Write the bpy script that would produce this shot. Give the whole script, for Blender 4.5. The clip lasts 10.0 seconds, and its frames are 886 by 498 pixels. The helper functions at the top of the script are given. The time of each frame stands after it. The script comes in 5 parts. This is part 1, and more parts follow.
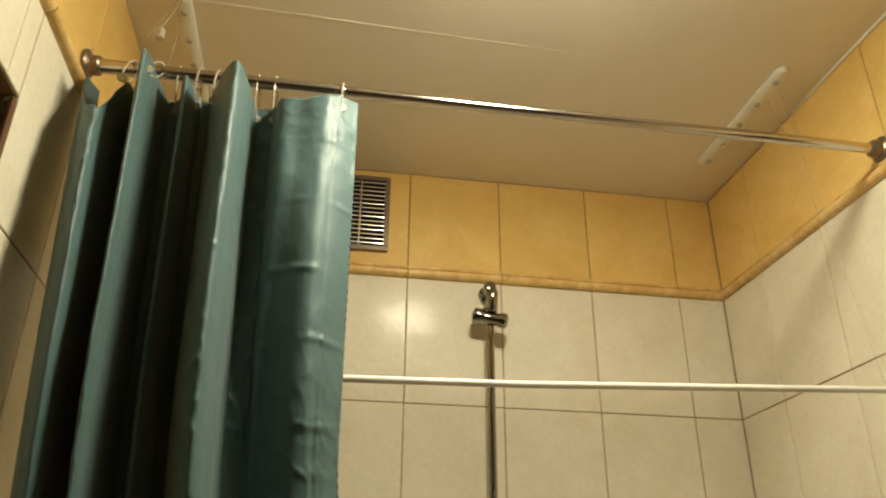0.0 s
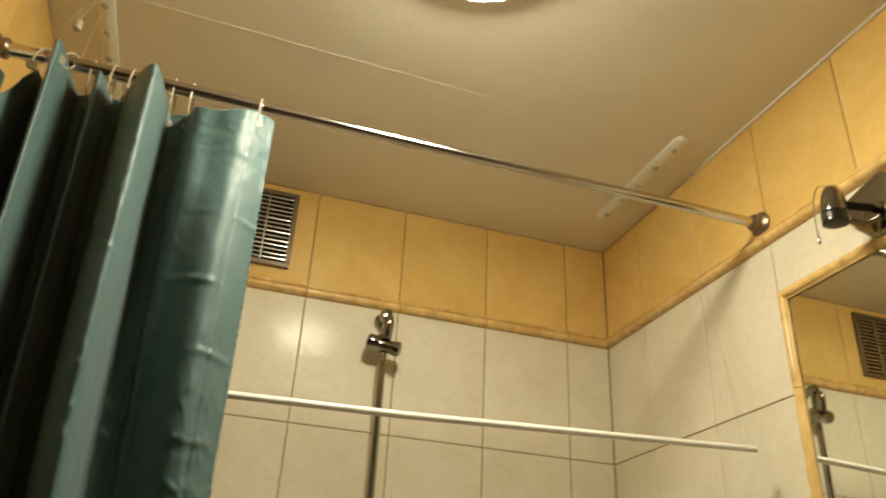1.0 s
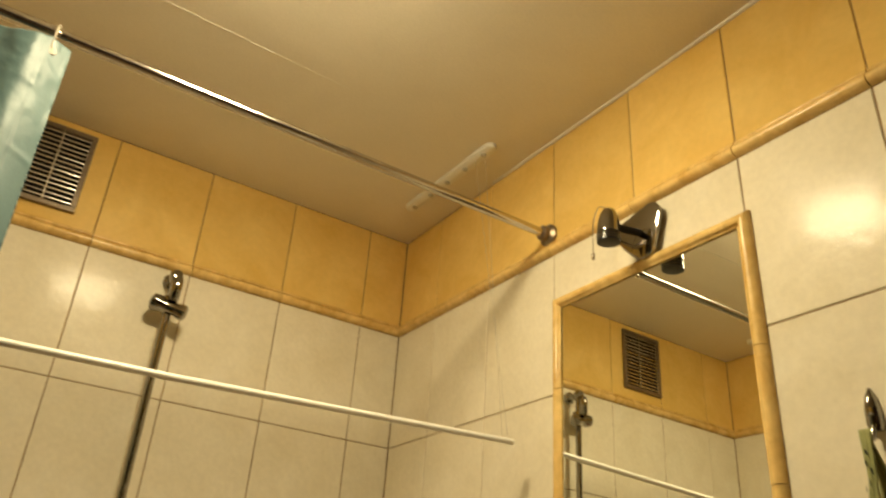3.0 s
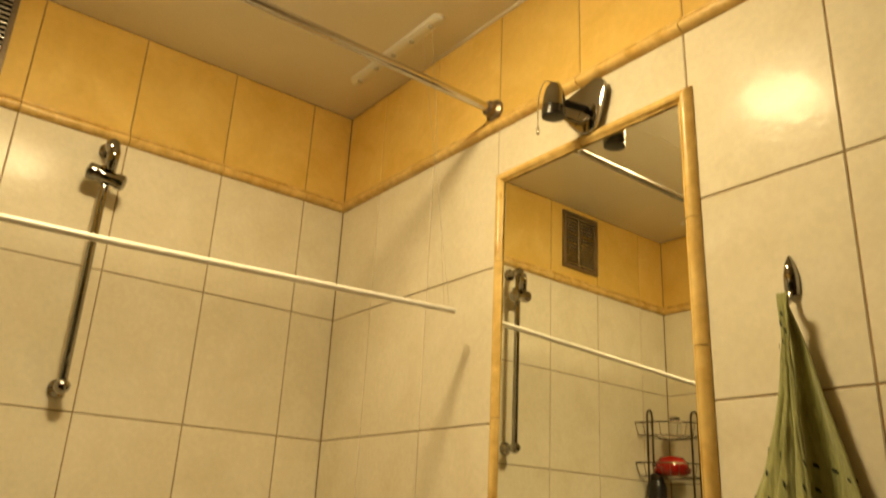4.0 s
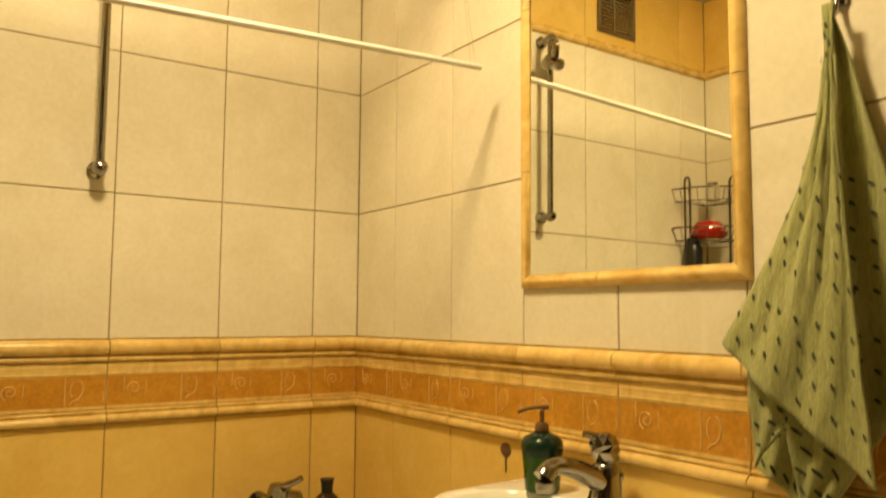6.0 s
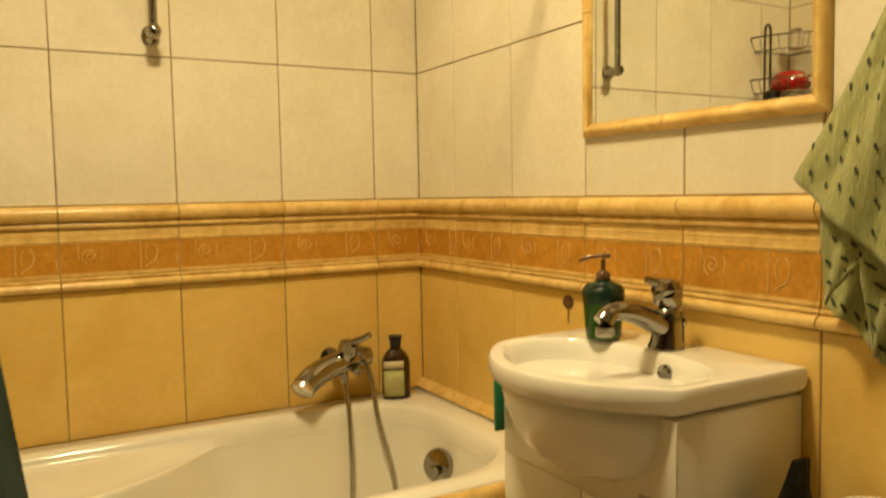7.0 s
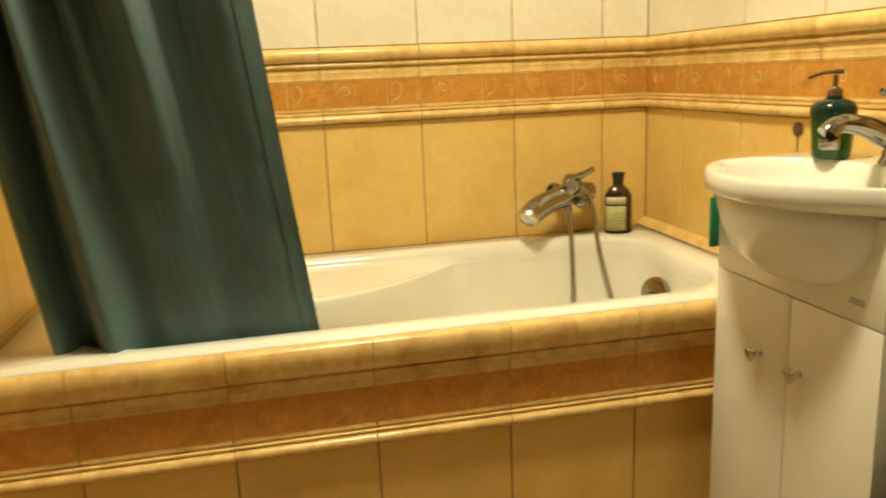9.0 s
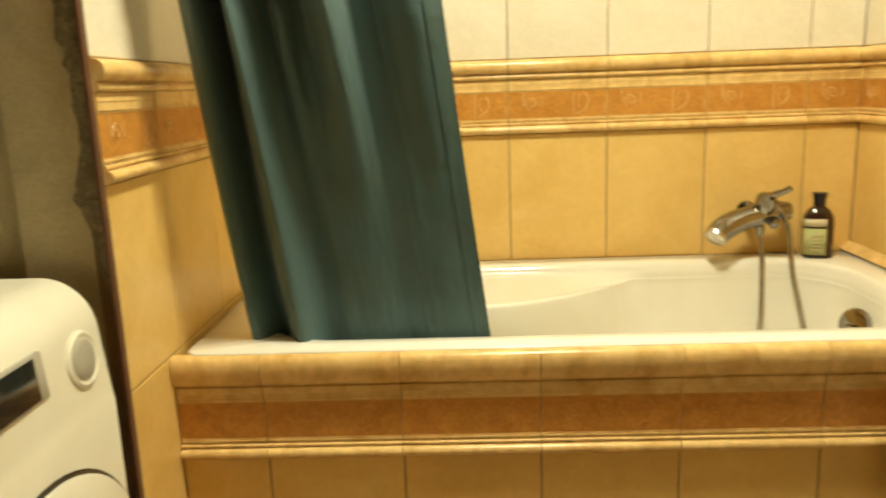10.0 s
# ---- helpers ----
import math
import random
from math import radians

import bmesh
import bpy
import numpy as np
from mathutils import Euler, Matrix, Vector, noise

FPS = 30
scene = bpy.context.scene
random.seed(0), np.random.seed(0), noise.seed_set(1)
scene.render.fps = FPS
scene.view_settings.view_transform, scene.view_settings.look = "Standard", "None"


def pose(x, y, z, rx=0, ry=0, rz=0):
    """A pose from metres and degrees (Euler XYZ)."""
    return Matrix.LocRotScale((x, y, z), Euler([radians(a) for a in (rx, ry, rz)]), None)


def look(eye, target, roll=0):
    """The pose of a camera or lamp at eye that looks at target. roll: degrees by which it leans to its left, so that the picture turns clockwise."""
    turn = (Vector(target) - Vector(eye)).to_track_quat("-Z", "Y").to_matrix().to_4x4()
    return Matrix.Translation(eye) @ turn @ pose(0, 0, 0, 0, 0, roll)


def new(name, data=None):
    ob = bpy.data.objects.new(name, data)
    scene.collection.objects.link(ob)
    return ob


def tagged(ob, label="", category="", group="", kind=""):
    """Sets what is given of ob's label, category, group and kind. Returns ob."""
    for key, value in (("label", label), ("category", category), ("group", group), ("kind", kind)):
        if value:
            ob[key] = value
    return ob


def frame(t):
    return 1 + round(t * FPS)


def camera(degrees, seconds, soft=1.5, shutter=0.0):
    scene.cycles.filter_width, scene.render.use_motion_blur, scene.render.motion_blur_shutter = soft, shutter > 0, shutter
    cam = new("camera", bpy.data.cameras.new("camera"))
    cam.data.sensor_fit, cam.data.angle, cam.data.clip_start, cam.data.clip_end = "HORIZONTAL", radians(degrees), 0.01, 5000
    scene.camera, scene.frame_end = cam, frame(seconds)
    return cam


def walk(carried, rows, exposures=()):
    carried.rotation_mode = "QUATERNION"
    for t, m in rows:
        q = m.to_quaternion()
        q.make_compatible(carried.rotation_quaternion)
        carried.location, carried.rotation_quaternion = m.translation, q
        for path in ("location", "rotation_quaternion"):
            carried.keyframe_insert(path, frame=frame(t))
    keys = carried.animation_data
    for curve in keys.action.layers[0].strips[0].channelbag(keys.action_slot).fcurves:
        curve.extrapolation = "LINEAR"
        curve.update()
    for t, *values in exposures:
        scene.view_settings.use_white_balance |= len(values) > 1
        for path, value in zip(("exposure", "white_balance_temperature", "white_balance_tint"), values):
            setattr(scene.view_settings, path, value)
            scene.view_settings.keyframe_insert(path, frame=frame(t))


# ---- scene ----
cam = camera(59.7, 10.0, soft=1.9, shutter=0.5)
PATH = [
    (0, (-1.083, -1.831, 1.332), (-0.797, -0.057, 2.21), 0.5),
    (0.5, (-1.1, -1.838, 1.326), (-0.697, -0.103, 2.234), 1.7),
    (1, (-1.083, -1.862, 1.333), (-0.568, -0.172, 2.27), 3.1),
    (1.5, (-1.074, -1.855, 1.336), (-0.449, -0.22, 2.303), 4.1),
    (2, (-1.06, -1.863, 1.333), (-0.332, -0.282, 2.318), 4.5),
    (2.5, (-1.052, -1.88, 1.325), (-0.23, -0.346, 2.31), 4.6),
    (3.8, (-1.033, -1.891, 1.296), (0.071, -0.393, 2.029), 3.0),
    (4, (-1.042, -1.889, 1.287), (0.09, -0.383, 1.959), 2.9),
    (4.5, (-1.028, -1.891, 1.273), (0.121, -0.344, 1.807), 2.6),
    (5, (-1.016, -1.886, 1.258), (0.138, -0.302, 1.655), 1.7),
    (6.3, (-0.981, -1.858, 1.196), (0.106, -0.182, 1.275), -0.3),
    (6.5, (-0.952, -1.85, 1.19), (0.095, -0.146, 1.197), -0.7),
    (7, (-0.966, -1.862, 1.16), (0.004, -0.119, 1.019), -1.1),
    (7.5, (-0.983, -1.887, 1.142), (-0.11, -0.107, 0.871), -1.3),
    (8, (-0.996, -1.909, 1.123), (-0.259, -0.087, 0.753), -1.8),
    (8.5, (-1.01, -1.942, 1.111), (-0.414, -0.083, 0.675), -2.2),
    (9, (-0.999, -1.985, 1.075), (-0.604, -0.075, 0.633), -2.5),
    (9.5, (-0.997, -2.001, 1.089), (-0.813, -0.059, 0.647), -2.5),
    (10, (-0.982, -2.004, 1.091), (-1.059, -0.049, 0.678), -2.1),
]
EXPOSURES = [(0, -0.32, 5850, 9), (1.5, -0.36, 5950, 10), (2.5, -0.4, 6500, 10), (4.0, -0.31, 8600, 11), (4.5, -0.05, 8700, 11), (5.2, 0.24, 8800, 11), (6.5, 0.19, 8500, 10), (8.0, 0.5, 7300, 8), (10.0, 0.98, 6000, 5)]
walk(cam, [(t, look(eye, target, roll)) for t, eye, target, roll in PATH], EXPOSURES)

# ---- light ----
world = bpy.data.worlds.new("world")
scene.world = world
world.use_nodes = True
world.node_tree.nodes["Background"].inputs[0].default_value = (1.0, 0.8, 0.55, 1)
world.node_tree.nodes["Background"].inputs[1].default_value = 0.0
LAMP_GLOW = 160.0
LAMP_TINT = (1.0, 0.875, 0.58)

# ---- measures of the room ----
BACK, RIGHT, LEFT = 0.0, 0.0, -1.53
STUB = -0.868
NICHE = -2.60
REAR = -2.75
CEIL = 2.463
RIM = 0.635
FRONT = -0.70
TILE = 0.25
COL_B, COL_R = 0.131, 0.194
GAP = 0.0026


# ---- materials ----
def material(name, base, rough=0.5, metal=0.0, second=None, scale=12.0, spread=(0.4, 0.65), grain=0.0, grain_scale=300.0,
             bump=0.0, bump_scale=40.0, stretch=(1, 1, 1), coat=0.0, vary=0.0, glow=0.0, transmission=0.0, sheen=0.0, ior=1.45, gloss=0.5):
    m = bpy.data.materials.new(name)
    m.use_nodes = True
    t = m.node_tree
    n, ln = t.nodes, t.links
    b = n["Principled BSDF"]
    b.inputs["Base Color"].default_value = (*base, 1)
    b.inputs["Roughness"].default_value = rough
    b.inputs["Metallic"].default_value = metal
    b.inputs["Coat Weight"].default_value = coat
    b.inputs["Coat Roughness"].default_value = 0.12
    b.inputs["Transmission Weight"].default_value = transmission
    b.inputs["Sheen Weight"].default_value = sheen
    b.inputs["IOR"].default_value = ior
    b.inputs["Specular IOR Level"].default_value = gloss
    if glow:
        b.inputs["Emission Color"].default_value = (*LAMP_TINT, 1)
        b.inputs["Emission Strength"].default_value = glow
    tc = n.new("ShaderNodeTexCoord")
    info = n.new("ShaderNodeObjectInfo")
    off = n.new("ShaderNodeVectorMath")
    off.operation = "MULTIPLY_ADD"
    ln.new(info.outputs["Random"], off.inputs[0])
    off.inputs[1].default_value = (17.0, 31.0, 23.0)
    ln.new(tc.outputs["Object"], off.inputs[2])
    mp = n.new("ShaderNodeMapping")
    mp.inputs["Scale"].default_value = stretch
    ln.new(off.outputs[0], mp.inputs["Vector"])
    col = None
    if second:
        nz = n.new("ShaderNodeTexNoise")
        nz.inputs["Scale"].default_value = scale
        nz.inputs["Detail"].default_value = 6
        nz.inputs["Roughness"].default_value = 0.6
        nz.inputs["Distortion"].default_value = 0.6
        ln.new(mp.outputs[0], nz.inputs["Vector"])
        rp = n.new("ShaderNodeValToRGB")
        rp.color_ramp.elements[0].position, rp.color_ramp.elements[1].position = spread
        rp.color_ramp.elements[0].color, rp.color_ramp.elements[1].color = (*base, 1), (*second, 1)
        ln.new(nz.outputs["Fac"], rp.inputs["Fac"])
        col = rp.outputs["Color"]
    if grain:
        g = n.new("ShaderNodeTexNoise")
        g.inputs["Scale"].default_value = grain_scale
        g.inputs["Detail"].default_value = 3
        ln.new(mp.outputs[0], g.inputs["Vector"])
        mr = n.new("ShaderNodeMapRange")
        mr.inputs["From Min"].default_value, mr.inputs["From Max"].default_value = 0.3, 0.7
        mr.inputs["To Min"].default_value, mr.inputs["To Max"].default_value = 1 - grain, 1 + grain
        ln.new(g.outputs["Fac"], mr.inputs["Value"])
        mx = n.new("ShaderNodeVectorMath")
        mx.operation = "SCALE"
        if col:
            ln.new(col, mx.inputs[0])
        else:
            mx.inputs[0].default_value = base
        ln.new(mr.outputs[0], mx.inputs["Scale"])
        col = mx.outputs[0]
    if vary:
        mr2 = n.new("ShaderNodeMapRange")
        mr2.inputs["To Min"].default_value, mr2.inputs["To Max"].default_value = 1 - vary, 1 + vary
        ln.new(info.outputs["Random"], mr2.inputs["Value"])
        mx2 = n.new("ShaderNodeVectorMath")
        mx2.operation = "SCALE"
        if col:
            ln.new(col, mx2.inputs[0])
        else:
            mx2.inputs[0].default_value = base
        ln.new(mr2.outputs[0], mx2.inputs["Scale"])
        col = mx2.outputs[0]
    if col:
        ln.new(col, b.inputs["Base Color"])
    if bump:
        bn = n.new("ShaderNodeTexNoise")
        bn.inputs["Scale"].default_value = bump_scale
        bn.inputs["Detail"].default_value = 4
        ln.new(mp.outputs[0], bn.inputs["Vector"])
        bp = n.new("ShaderNodeBump")
        bp.inputs["Strength"].default_value = 1.0
        bp.inputs["Distance"].default_value = bump
        ln.new(bn.outputs["Fac"], bp.inputs["Height"])
        ln.new(bp.outputs[0], b.inputs["Normal"])
        if coat:
            ln.new(bp.outputs[0], b.inputs["Coat Normal"])
    return m


M_WHITE = material("cream_tile", (0.81, 0.75, 0.61), 0.26, second=(0.73, 0.66, 0.50), scale=7, spread=(0.35, 0.75), grain=0.035, grain_scale=90,
                   bump=0.0008, bump_scale=34, vary=0.02, gloss=0.05, coat=0.10)
M_AMBER = material("amber_tile", (0.82, 0.575, 0.200), 0.24, second=(0.73, 0.475, 0.135), scale=7, spread=(0.3, 0.7), grain=0.03, grain_scale=70,
                   bump=0.0004, bump_scale=26, vary=0.03, gloss=0.3)
M_RAIL = material("moulded_tile", (0.80, 0.56, 0.22), 0.25, second=(0.58, 0.34, 0.09), scale=16, spread=(0.42, 0.74), stretch=(1.1, 1, 0.8), grain=0.08,
                  grain_scale=60, bump=0.0004, bump_scale=50, vary=0.04)
M_DECOR = material("decor_field", (0.64, 0.31, 0.058), 0.36, second=(0.48, 0.205, 0.030), scale=24, spread=(0.3, 0.7), grain=0.12, grain_scale=120,
                   bump=0.0006, bump_scale=120, vary=0.05)
M_MOTIF = material("decor_motif", (0.76, 0.52, 0.23), 0.30, second=(0.64, 0.38, 0.13), scale=60)
M_GROUT = material("grout", (0.25, 0.155, 0.066), 0.9, second=(0.36, 0.24, 0.12), scale=14, grain=0.15, grain_scale=400, bump=0.0004, bump_scale=300)
M_CEIL = material("ceiling_paint", (0.80, 0.73, 0.60), 0.45, second=(0.76, 0.69, 0.56), scale=3, grain=0.03, grain_scale=200, bump=0.0003, bump_scale=120)
M_CAULK = material("caulk", (0.80, 0.76, 0.66), 0.4, grain=0.05, grain_scale=80)
M_PLASTER = material("bare_plaster", (0.50, 0.42, 0.245), 0.85, second=(0.41, 0.34, 0.195), scale=5, grain=0.08, grain_scale=160, bump=0.0010, bump_scale=60)
M_ROUGH = material("broken_mortar", (0.17, 0.135, 0.075), 0.95, second=(0.27, 0.225, 0.135), scale=60, grain=0.25, grain_scale=300, bump=0.004, bump_scale=90)
# floor is out of view; tone picked so its bounce lifts apron and cabinet
M_FLOOR = material("floor_tile", (0.48, 0.34, 0.19), 0.35, second=(0.40, 0.27, 0.14), scale=8, grain=0.06, bump=0.0004, vary=0.05)
M_CHROME = material("chrome", (0.31, 0.295, 0.27), 0.05, 1.0, grain=0.03, grain_scale=40)
M_RAILTUBE = material("rail_chrome", (0.56, 0.52, 0.47), 0.16, 1.0, grain=0.05, grain_scale=60)
M_STEEL = material("brushed_steel", (0.62, 0.59, 0.53), 0.26, 1.0, grain=0.10, grain_scale=500, stretch=(1, 0.05, 1))
M_BRONZE = material("dark_worn_metal", (0.24, 0.19, 0.14), 0.32, 0.8, grain=0.15, grain_scale=120)
M_DARK = material("dark_void", (0.012, 0.010, 0.008), 0.9)
M_PORC = material("porcelain", (0.86, 0.84, 0.76), 0.12, second=(0.82, 0.79, 0.69), scale=4, coat=0.3)
M_ENAMEL = material("bath_enamel", (0.86, 0.84, 0.75), 0.14, second=(0.82, 0.79, 0.68), scale=3, coat=0.3, bump=0.0002, bump_scale=20)
M_CABINET = material("cabinet_lacquer", (0.84, 0.81, 0.70), 0.28, second=(0.80, 0.76, 0.64), scale=4, bump=0.0001, bump_scale=60)
M_WHITEPL = material("white_plastic", (0.80, 0.78, 0.70), 0.35, second=(0.74, 0.71, 0.62), scale=6)
M_ROD = material("white_coated_rod", (0.82, 0.79, 0.72), 0.3, grain=0.04, grain_scale=60)
M_CLEAR = material("milky_plastic", (0.66, 0.60, 0.48), 0.25, transmission=0.35)
M_MIRROR = material("mirror_silver", (0.93, 0.945, 0.88), 0.0, 1.0)
M_GLASS = material("lamp_glass", (0.9, 0.88, 0.8), 0.3, glow=LAMP_GLOW)
M_CLOTH = material("curtain_cloth", (0.046, 0.102, 0.106), 0.52, second=(0.055, 0.118, 0.122), scale=6, grain=0.12, grain_scale=600, bump=0.0030, bump_scale=22,
                   stretch=(1, 1, 0.8), sheen=0.25, gloss=0.75)
M_HEM = material("curtain_stitching", (0.03, 0.055, 0.06), 0.7)
M_SOAP = material("green_soap", (0.011, 0.062, 0.004), 0.06, second=(0.007, 0.044, 0.002), scale=8)
M_SOAPTOP = material("empty_green_plastic", (0.006, 0.026, 0.016), 0.06)
M_PUMP = material("clear_pump", (0.12, 0.060, 0.025), 0.15, coat=0.4)
M_BROWN = material("brown_bottle", (0.034, 0.013, 0.005), 0.12, coat=0.5)
M_BLACK = material("black_plastic", (0.012, 0.011, 0.010), 0.3)
M_LABEL = material("pale_label", (0.52, 0.50, 0.24), 0.5, second=(0.40, 0.44, 0.12), scale=40)
M_LABELTOP = material("cream_label", (0.62, 0.55, 0.36), 0.5)
M_GREEN = material("green_plastic", (0.01, 0.20, 0.09), 0.3)
M_TOWEL = material("sage_towel", (0.335, 0.345, 0.150), 0.95, second=(0.27, 0.28, 0.108), scale=30, grain=0.18, grain_scale=500, bump=0.0016, bump_scale=260,
                   stretch=(1, 1, 0.15), sheen=0.3)
M_MARK = material("towel_woven_dash", (0.035, 0.045, 0.03), 0.95, grain=0.2)
M_BAG = material("black_bag", (0.005, 0.005, 0.004), 0.6, second=(0.050, 0.040, 0.016), scale=30, spread=(0.52, 0.75), stretch=(1, 1, 0.4), bump=0.003, bump_scale=60, gloss=0.25)
M_HOSE = material("metal_hose", (0.52, 0.49, 0.43), 0.24, 1.0)
M_WASHER = material("washer_enamel", (0.80, 0.78, 0.66), 0.25, second=(0.76, 0.73, 0.60), scale=4)
M_DISPLAY = material("dark_display", (0.018, 0.018, 0.016), 0.15, coat=0.4)
M_GREY = material("grey_plastic", (0.42, 0.40, 0.33), 0.35)
M_WIRE = material("dark_wire", (0.10, 0.07, 0.04), 0.35, 0.7)
M_RED = material("red_plastic", (0.35, 0.012, 0.012), 0.12, coat=0.5)
M_YELLOW = material("yellow_sponge", (0.75, 0.50, 0.05), 0.9, bump=0.001, bump_scale=200)
M_RUST = material("rust_brown", (0.13, 0.055, 0.022), 0.6, grain=0.2)
# for the unseen rear wall: dark to limit bounce and darken chrome reflections
M_REAR_DARK = material("unseen_rear_dark", (0.085, 0.045, 0.02), 0.4, second=(0.06, 0.03, 0.014), scale=10, stretch=(4, 4, 0.4))


# ---- shaping helpers ----
def smooth(bm):
    for f in bm.faces:
        f.smooth = True


def to_mesh(name, bm, mats, sharp=0.7):
    me = bpy.data.meshes.new(name)
    bm.normal_update()
    bm.to_mesh(me)
    bm.free()
    for m in (mats if isinstance(mats, (list, tuple)) else [mats]):
        me.materials.append(m)
    if sharp:
        me.set_sharp_from_angle(angle=sharp)
    return me


def part(name, bm, mats, parent=None, label="", sharp=0.7):
    ob = new(name, to_mesh(name, bm, mats, sharp))
    if parent is not None:
        ob.parent = parent
    return tagged(ob, label)


def thing(name, label, category, at=(0, 0, 0), group="", kind=""):
    ob = new(name)
    ob.empty_display_size = 0.05
    ob.location = at
    return tagged(ob, label, category, group, kind)


def box(bm, a, b, bevel=0.0, seg=2, mat=0):
    r = bmesh.ops.create_cube(bm, size=1.0)
    c = [(a[i] + b[i]) / 2 for i in range(3)]
    s = [abs(b[i] - a[i]) for i in range(3)]
    for v in r["verts"]:
        v.co = Vector((c[0] + v.co.x * s[0], c[1] + v.co.y * s[1], c[2] + v.co.z * s[2]))
    fs = {f for v in r["verts"] for f in v.link_faces}
    for f in fs:
        f.material_index = mat
    if bevel:
        es = {e for v in r["verts"] for e in v.link_edges}
        out = bmesh.ops.bevel(bm, geom=list(es), offset=bevel, segments=seg, profile=0.5, affect="EDGES")
        for f in out["faces"]:
            f.smooth = True
            f.material_index = mat


def boxed(a, b, bevel=0.0, seg=2):
    bm = bmesh.new()
    box(bm, a, b, bevel, seg)
    return bm


def loft(bm, loops, cap0=False, cap1=False, closed=True, mat=0):
    rows = [[bm.verts.new(p) for p in lp] for lp in loops]
    for r0, r1 in zip(rows, rows[1:]):
        n = len(r0)
        for i in range(n if closed else n - 1):
            j = (i + 1) % n
            f = bm.faces.new((r0[i], r0[j], r1[j], r1[i]))
            f.smooth = True
            f.material_index = mat
    if cap0:
        bm.faces.new(rows[0][::-1]).material_index = mat
    if cap1:
        bm.faces.new(rows[-1]).material_index = mat
    return rows


def lathe(bm, profile, seg=24, m=Matrix(), mat=0):
    """profile: (radius, height) from bottom to top, about the local z axis."""
    loops = []
    for r, z in profile:
        loops.append([m @ Vector((max(r, 1e-4) * math.cos(a), max(r, 1e-4) * math.sin(a), z)) for a in [2 * math.pi * i / seg for i in range(seg)]])
    loft(bm, loops, True, True, mat=mat)


def turned(profile, seg=24, m=Matrix()):
    bm = bmesh.new()
    lathe(bm, profile, seg, m)
    bmesh.ops.recalc_face_normals(bm, faces=bm.faces)
    return bm


def bezier(points, n=10):
    """Catmull-Rom through the points."""
    ps = [Vector(p) for p in points]
    out = []
    for i in range(len(ps) - 1):
        p0, p1, p2, p3 = ps[max(i - 1, 0)], ps[i], ps[i + 1], ps[min(i + 2, len(ps) - 1)]
        for k in range(n):
            t = k / n
            out.append(0.5 * ((2 * p1) + (p2 - p0) * t + (2 * p0 - 5 * p1 + 4 * p2 - p3) * t * t + (3 * p1 - p0 - 3 * p2 + p3) * t ** 3))
    out.append(ps[-1])
    return out


def tube(bm, pts, r, seg=8, cap=True, mat=0):
    pts = [Vector(p) for p in pts]
    loops = []
    up = None
    for i, p in enumerate(pts):
        d = (pts[min(i + 1, len(pts) - 1)] - pts[max(i - 1, 0)]).normalized()
        if up is None:
            up = d.orthogonal().normalized()
        up = (up - d * up.dot(d)).normalized()
        side = d.cross(up)
        rr = r[i] if isinstance(r, (list, tuple)) else r
        loops.append([p + (up * math.cos(a) + side * math.sin(a)) * rr for a in [2 * math.pi * k / seg for k in range(seg)]])
    loft(bm, loops, cap, cap, mat=mat)


def tubed(pts, r, seg=8):
    bm = bmesh.new()
    tube(bm, pts, r, seg)
    bmesh.ops.recalc_face_normals(bm, faces=bm.faces)
    return bm


def aim(origin, direction):
    """A pose whose z axis points along direction."""
    return Matrix.Translation(origin) @ Vector(direction).to_track_quat("Z", "Y").to_matrix().to_4x4()


# ---- room shell ----
def slab(name, a, b, m, label, category="wall"):
    ob = part(name, boxed(a, b), m)
    return tagged(ob, label, category, kind="structure")


SKIN = 0.0022
wall_back = slab("wall_north", (LEFT - 0.14, BACK + SKIN, 0), (0.14, BACK + 0.14, CEIL), M_GROUT, "wall behind the bath, clad in cream and amber ceramic tiles")
wall_right = slab("wall_east", (RIGHT + SKIN, REAR, 0), (0.14, BACK + SKIN - 0.0001, CEIL), M_GROUT, "side wall clad in cream and amber ceramic tiles")
wall_left = slab("wall_west", (LEFT - 0.14, STUB + 0.004, 0), (LEFT - SKIN, BACK + SKIN - 0.0001, CEIL), M_GROUT, "short tiled wall at the foot of the bath")
wall_niche = slab("wall_niche", (NICHE, STUB + 0.016, 0), (LEFT - 0.1401, STUB + 0.14, CEIL), M_PLASTER, "bare grey-brown plaster wall beside the washing machine")
stub_end = part("plaster_coat", boxed((LEFT - 0.1402, STUB + 0.0005, 0), (LEFT - 0.03, STUB + 0.0039, CEIL)), M_PLASTER, wall_left)
LINTEL = 1.990
wall_lintel = slab("wall_lintel", (LEFT - 0.14, REAR, LINTEL + 0.004), (LEFT - SKIN, STUB + 0.0035, CEIL), M_GROUT, "tiled wall above the niche of the washing machine")
slab("wall_west_niche", (NICHE - 0.14, REAR, 0), (NICHE - 0.0001, STUB + 0.14, CEIL), M_PLASTER, "bare plaster wall behind the washing machine")
# added out of view; its dark colour holds back bounced light
slab("wall_south", (NICHE - 0.14, REAR - 0.14, 0), (0.14, REAR - 0.0001, CEIL), M_REAR_DARK, "unseen wall behind the viewer, kept dark to cut bounced light")
floor = slab("floor", (NICHE - 0.14, REAR - 0.14, -0.12), (0.14, 0.14, -0.0001), M_FLOOR, "unseen bathroom floor, tiled light brown to bounce light upwards", "floor")
ceiling = slab("ceiling", (NICHE - 0.14, REAR - 0.14, CEIL + 0.0001), (0.14, 0.14, CEIL + 0.12), M_CEIL, "matt cream painted ceiling panels", "ceiling")


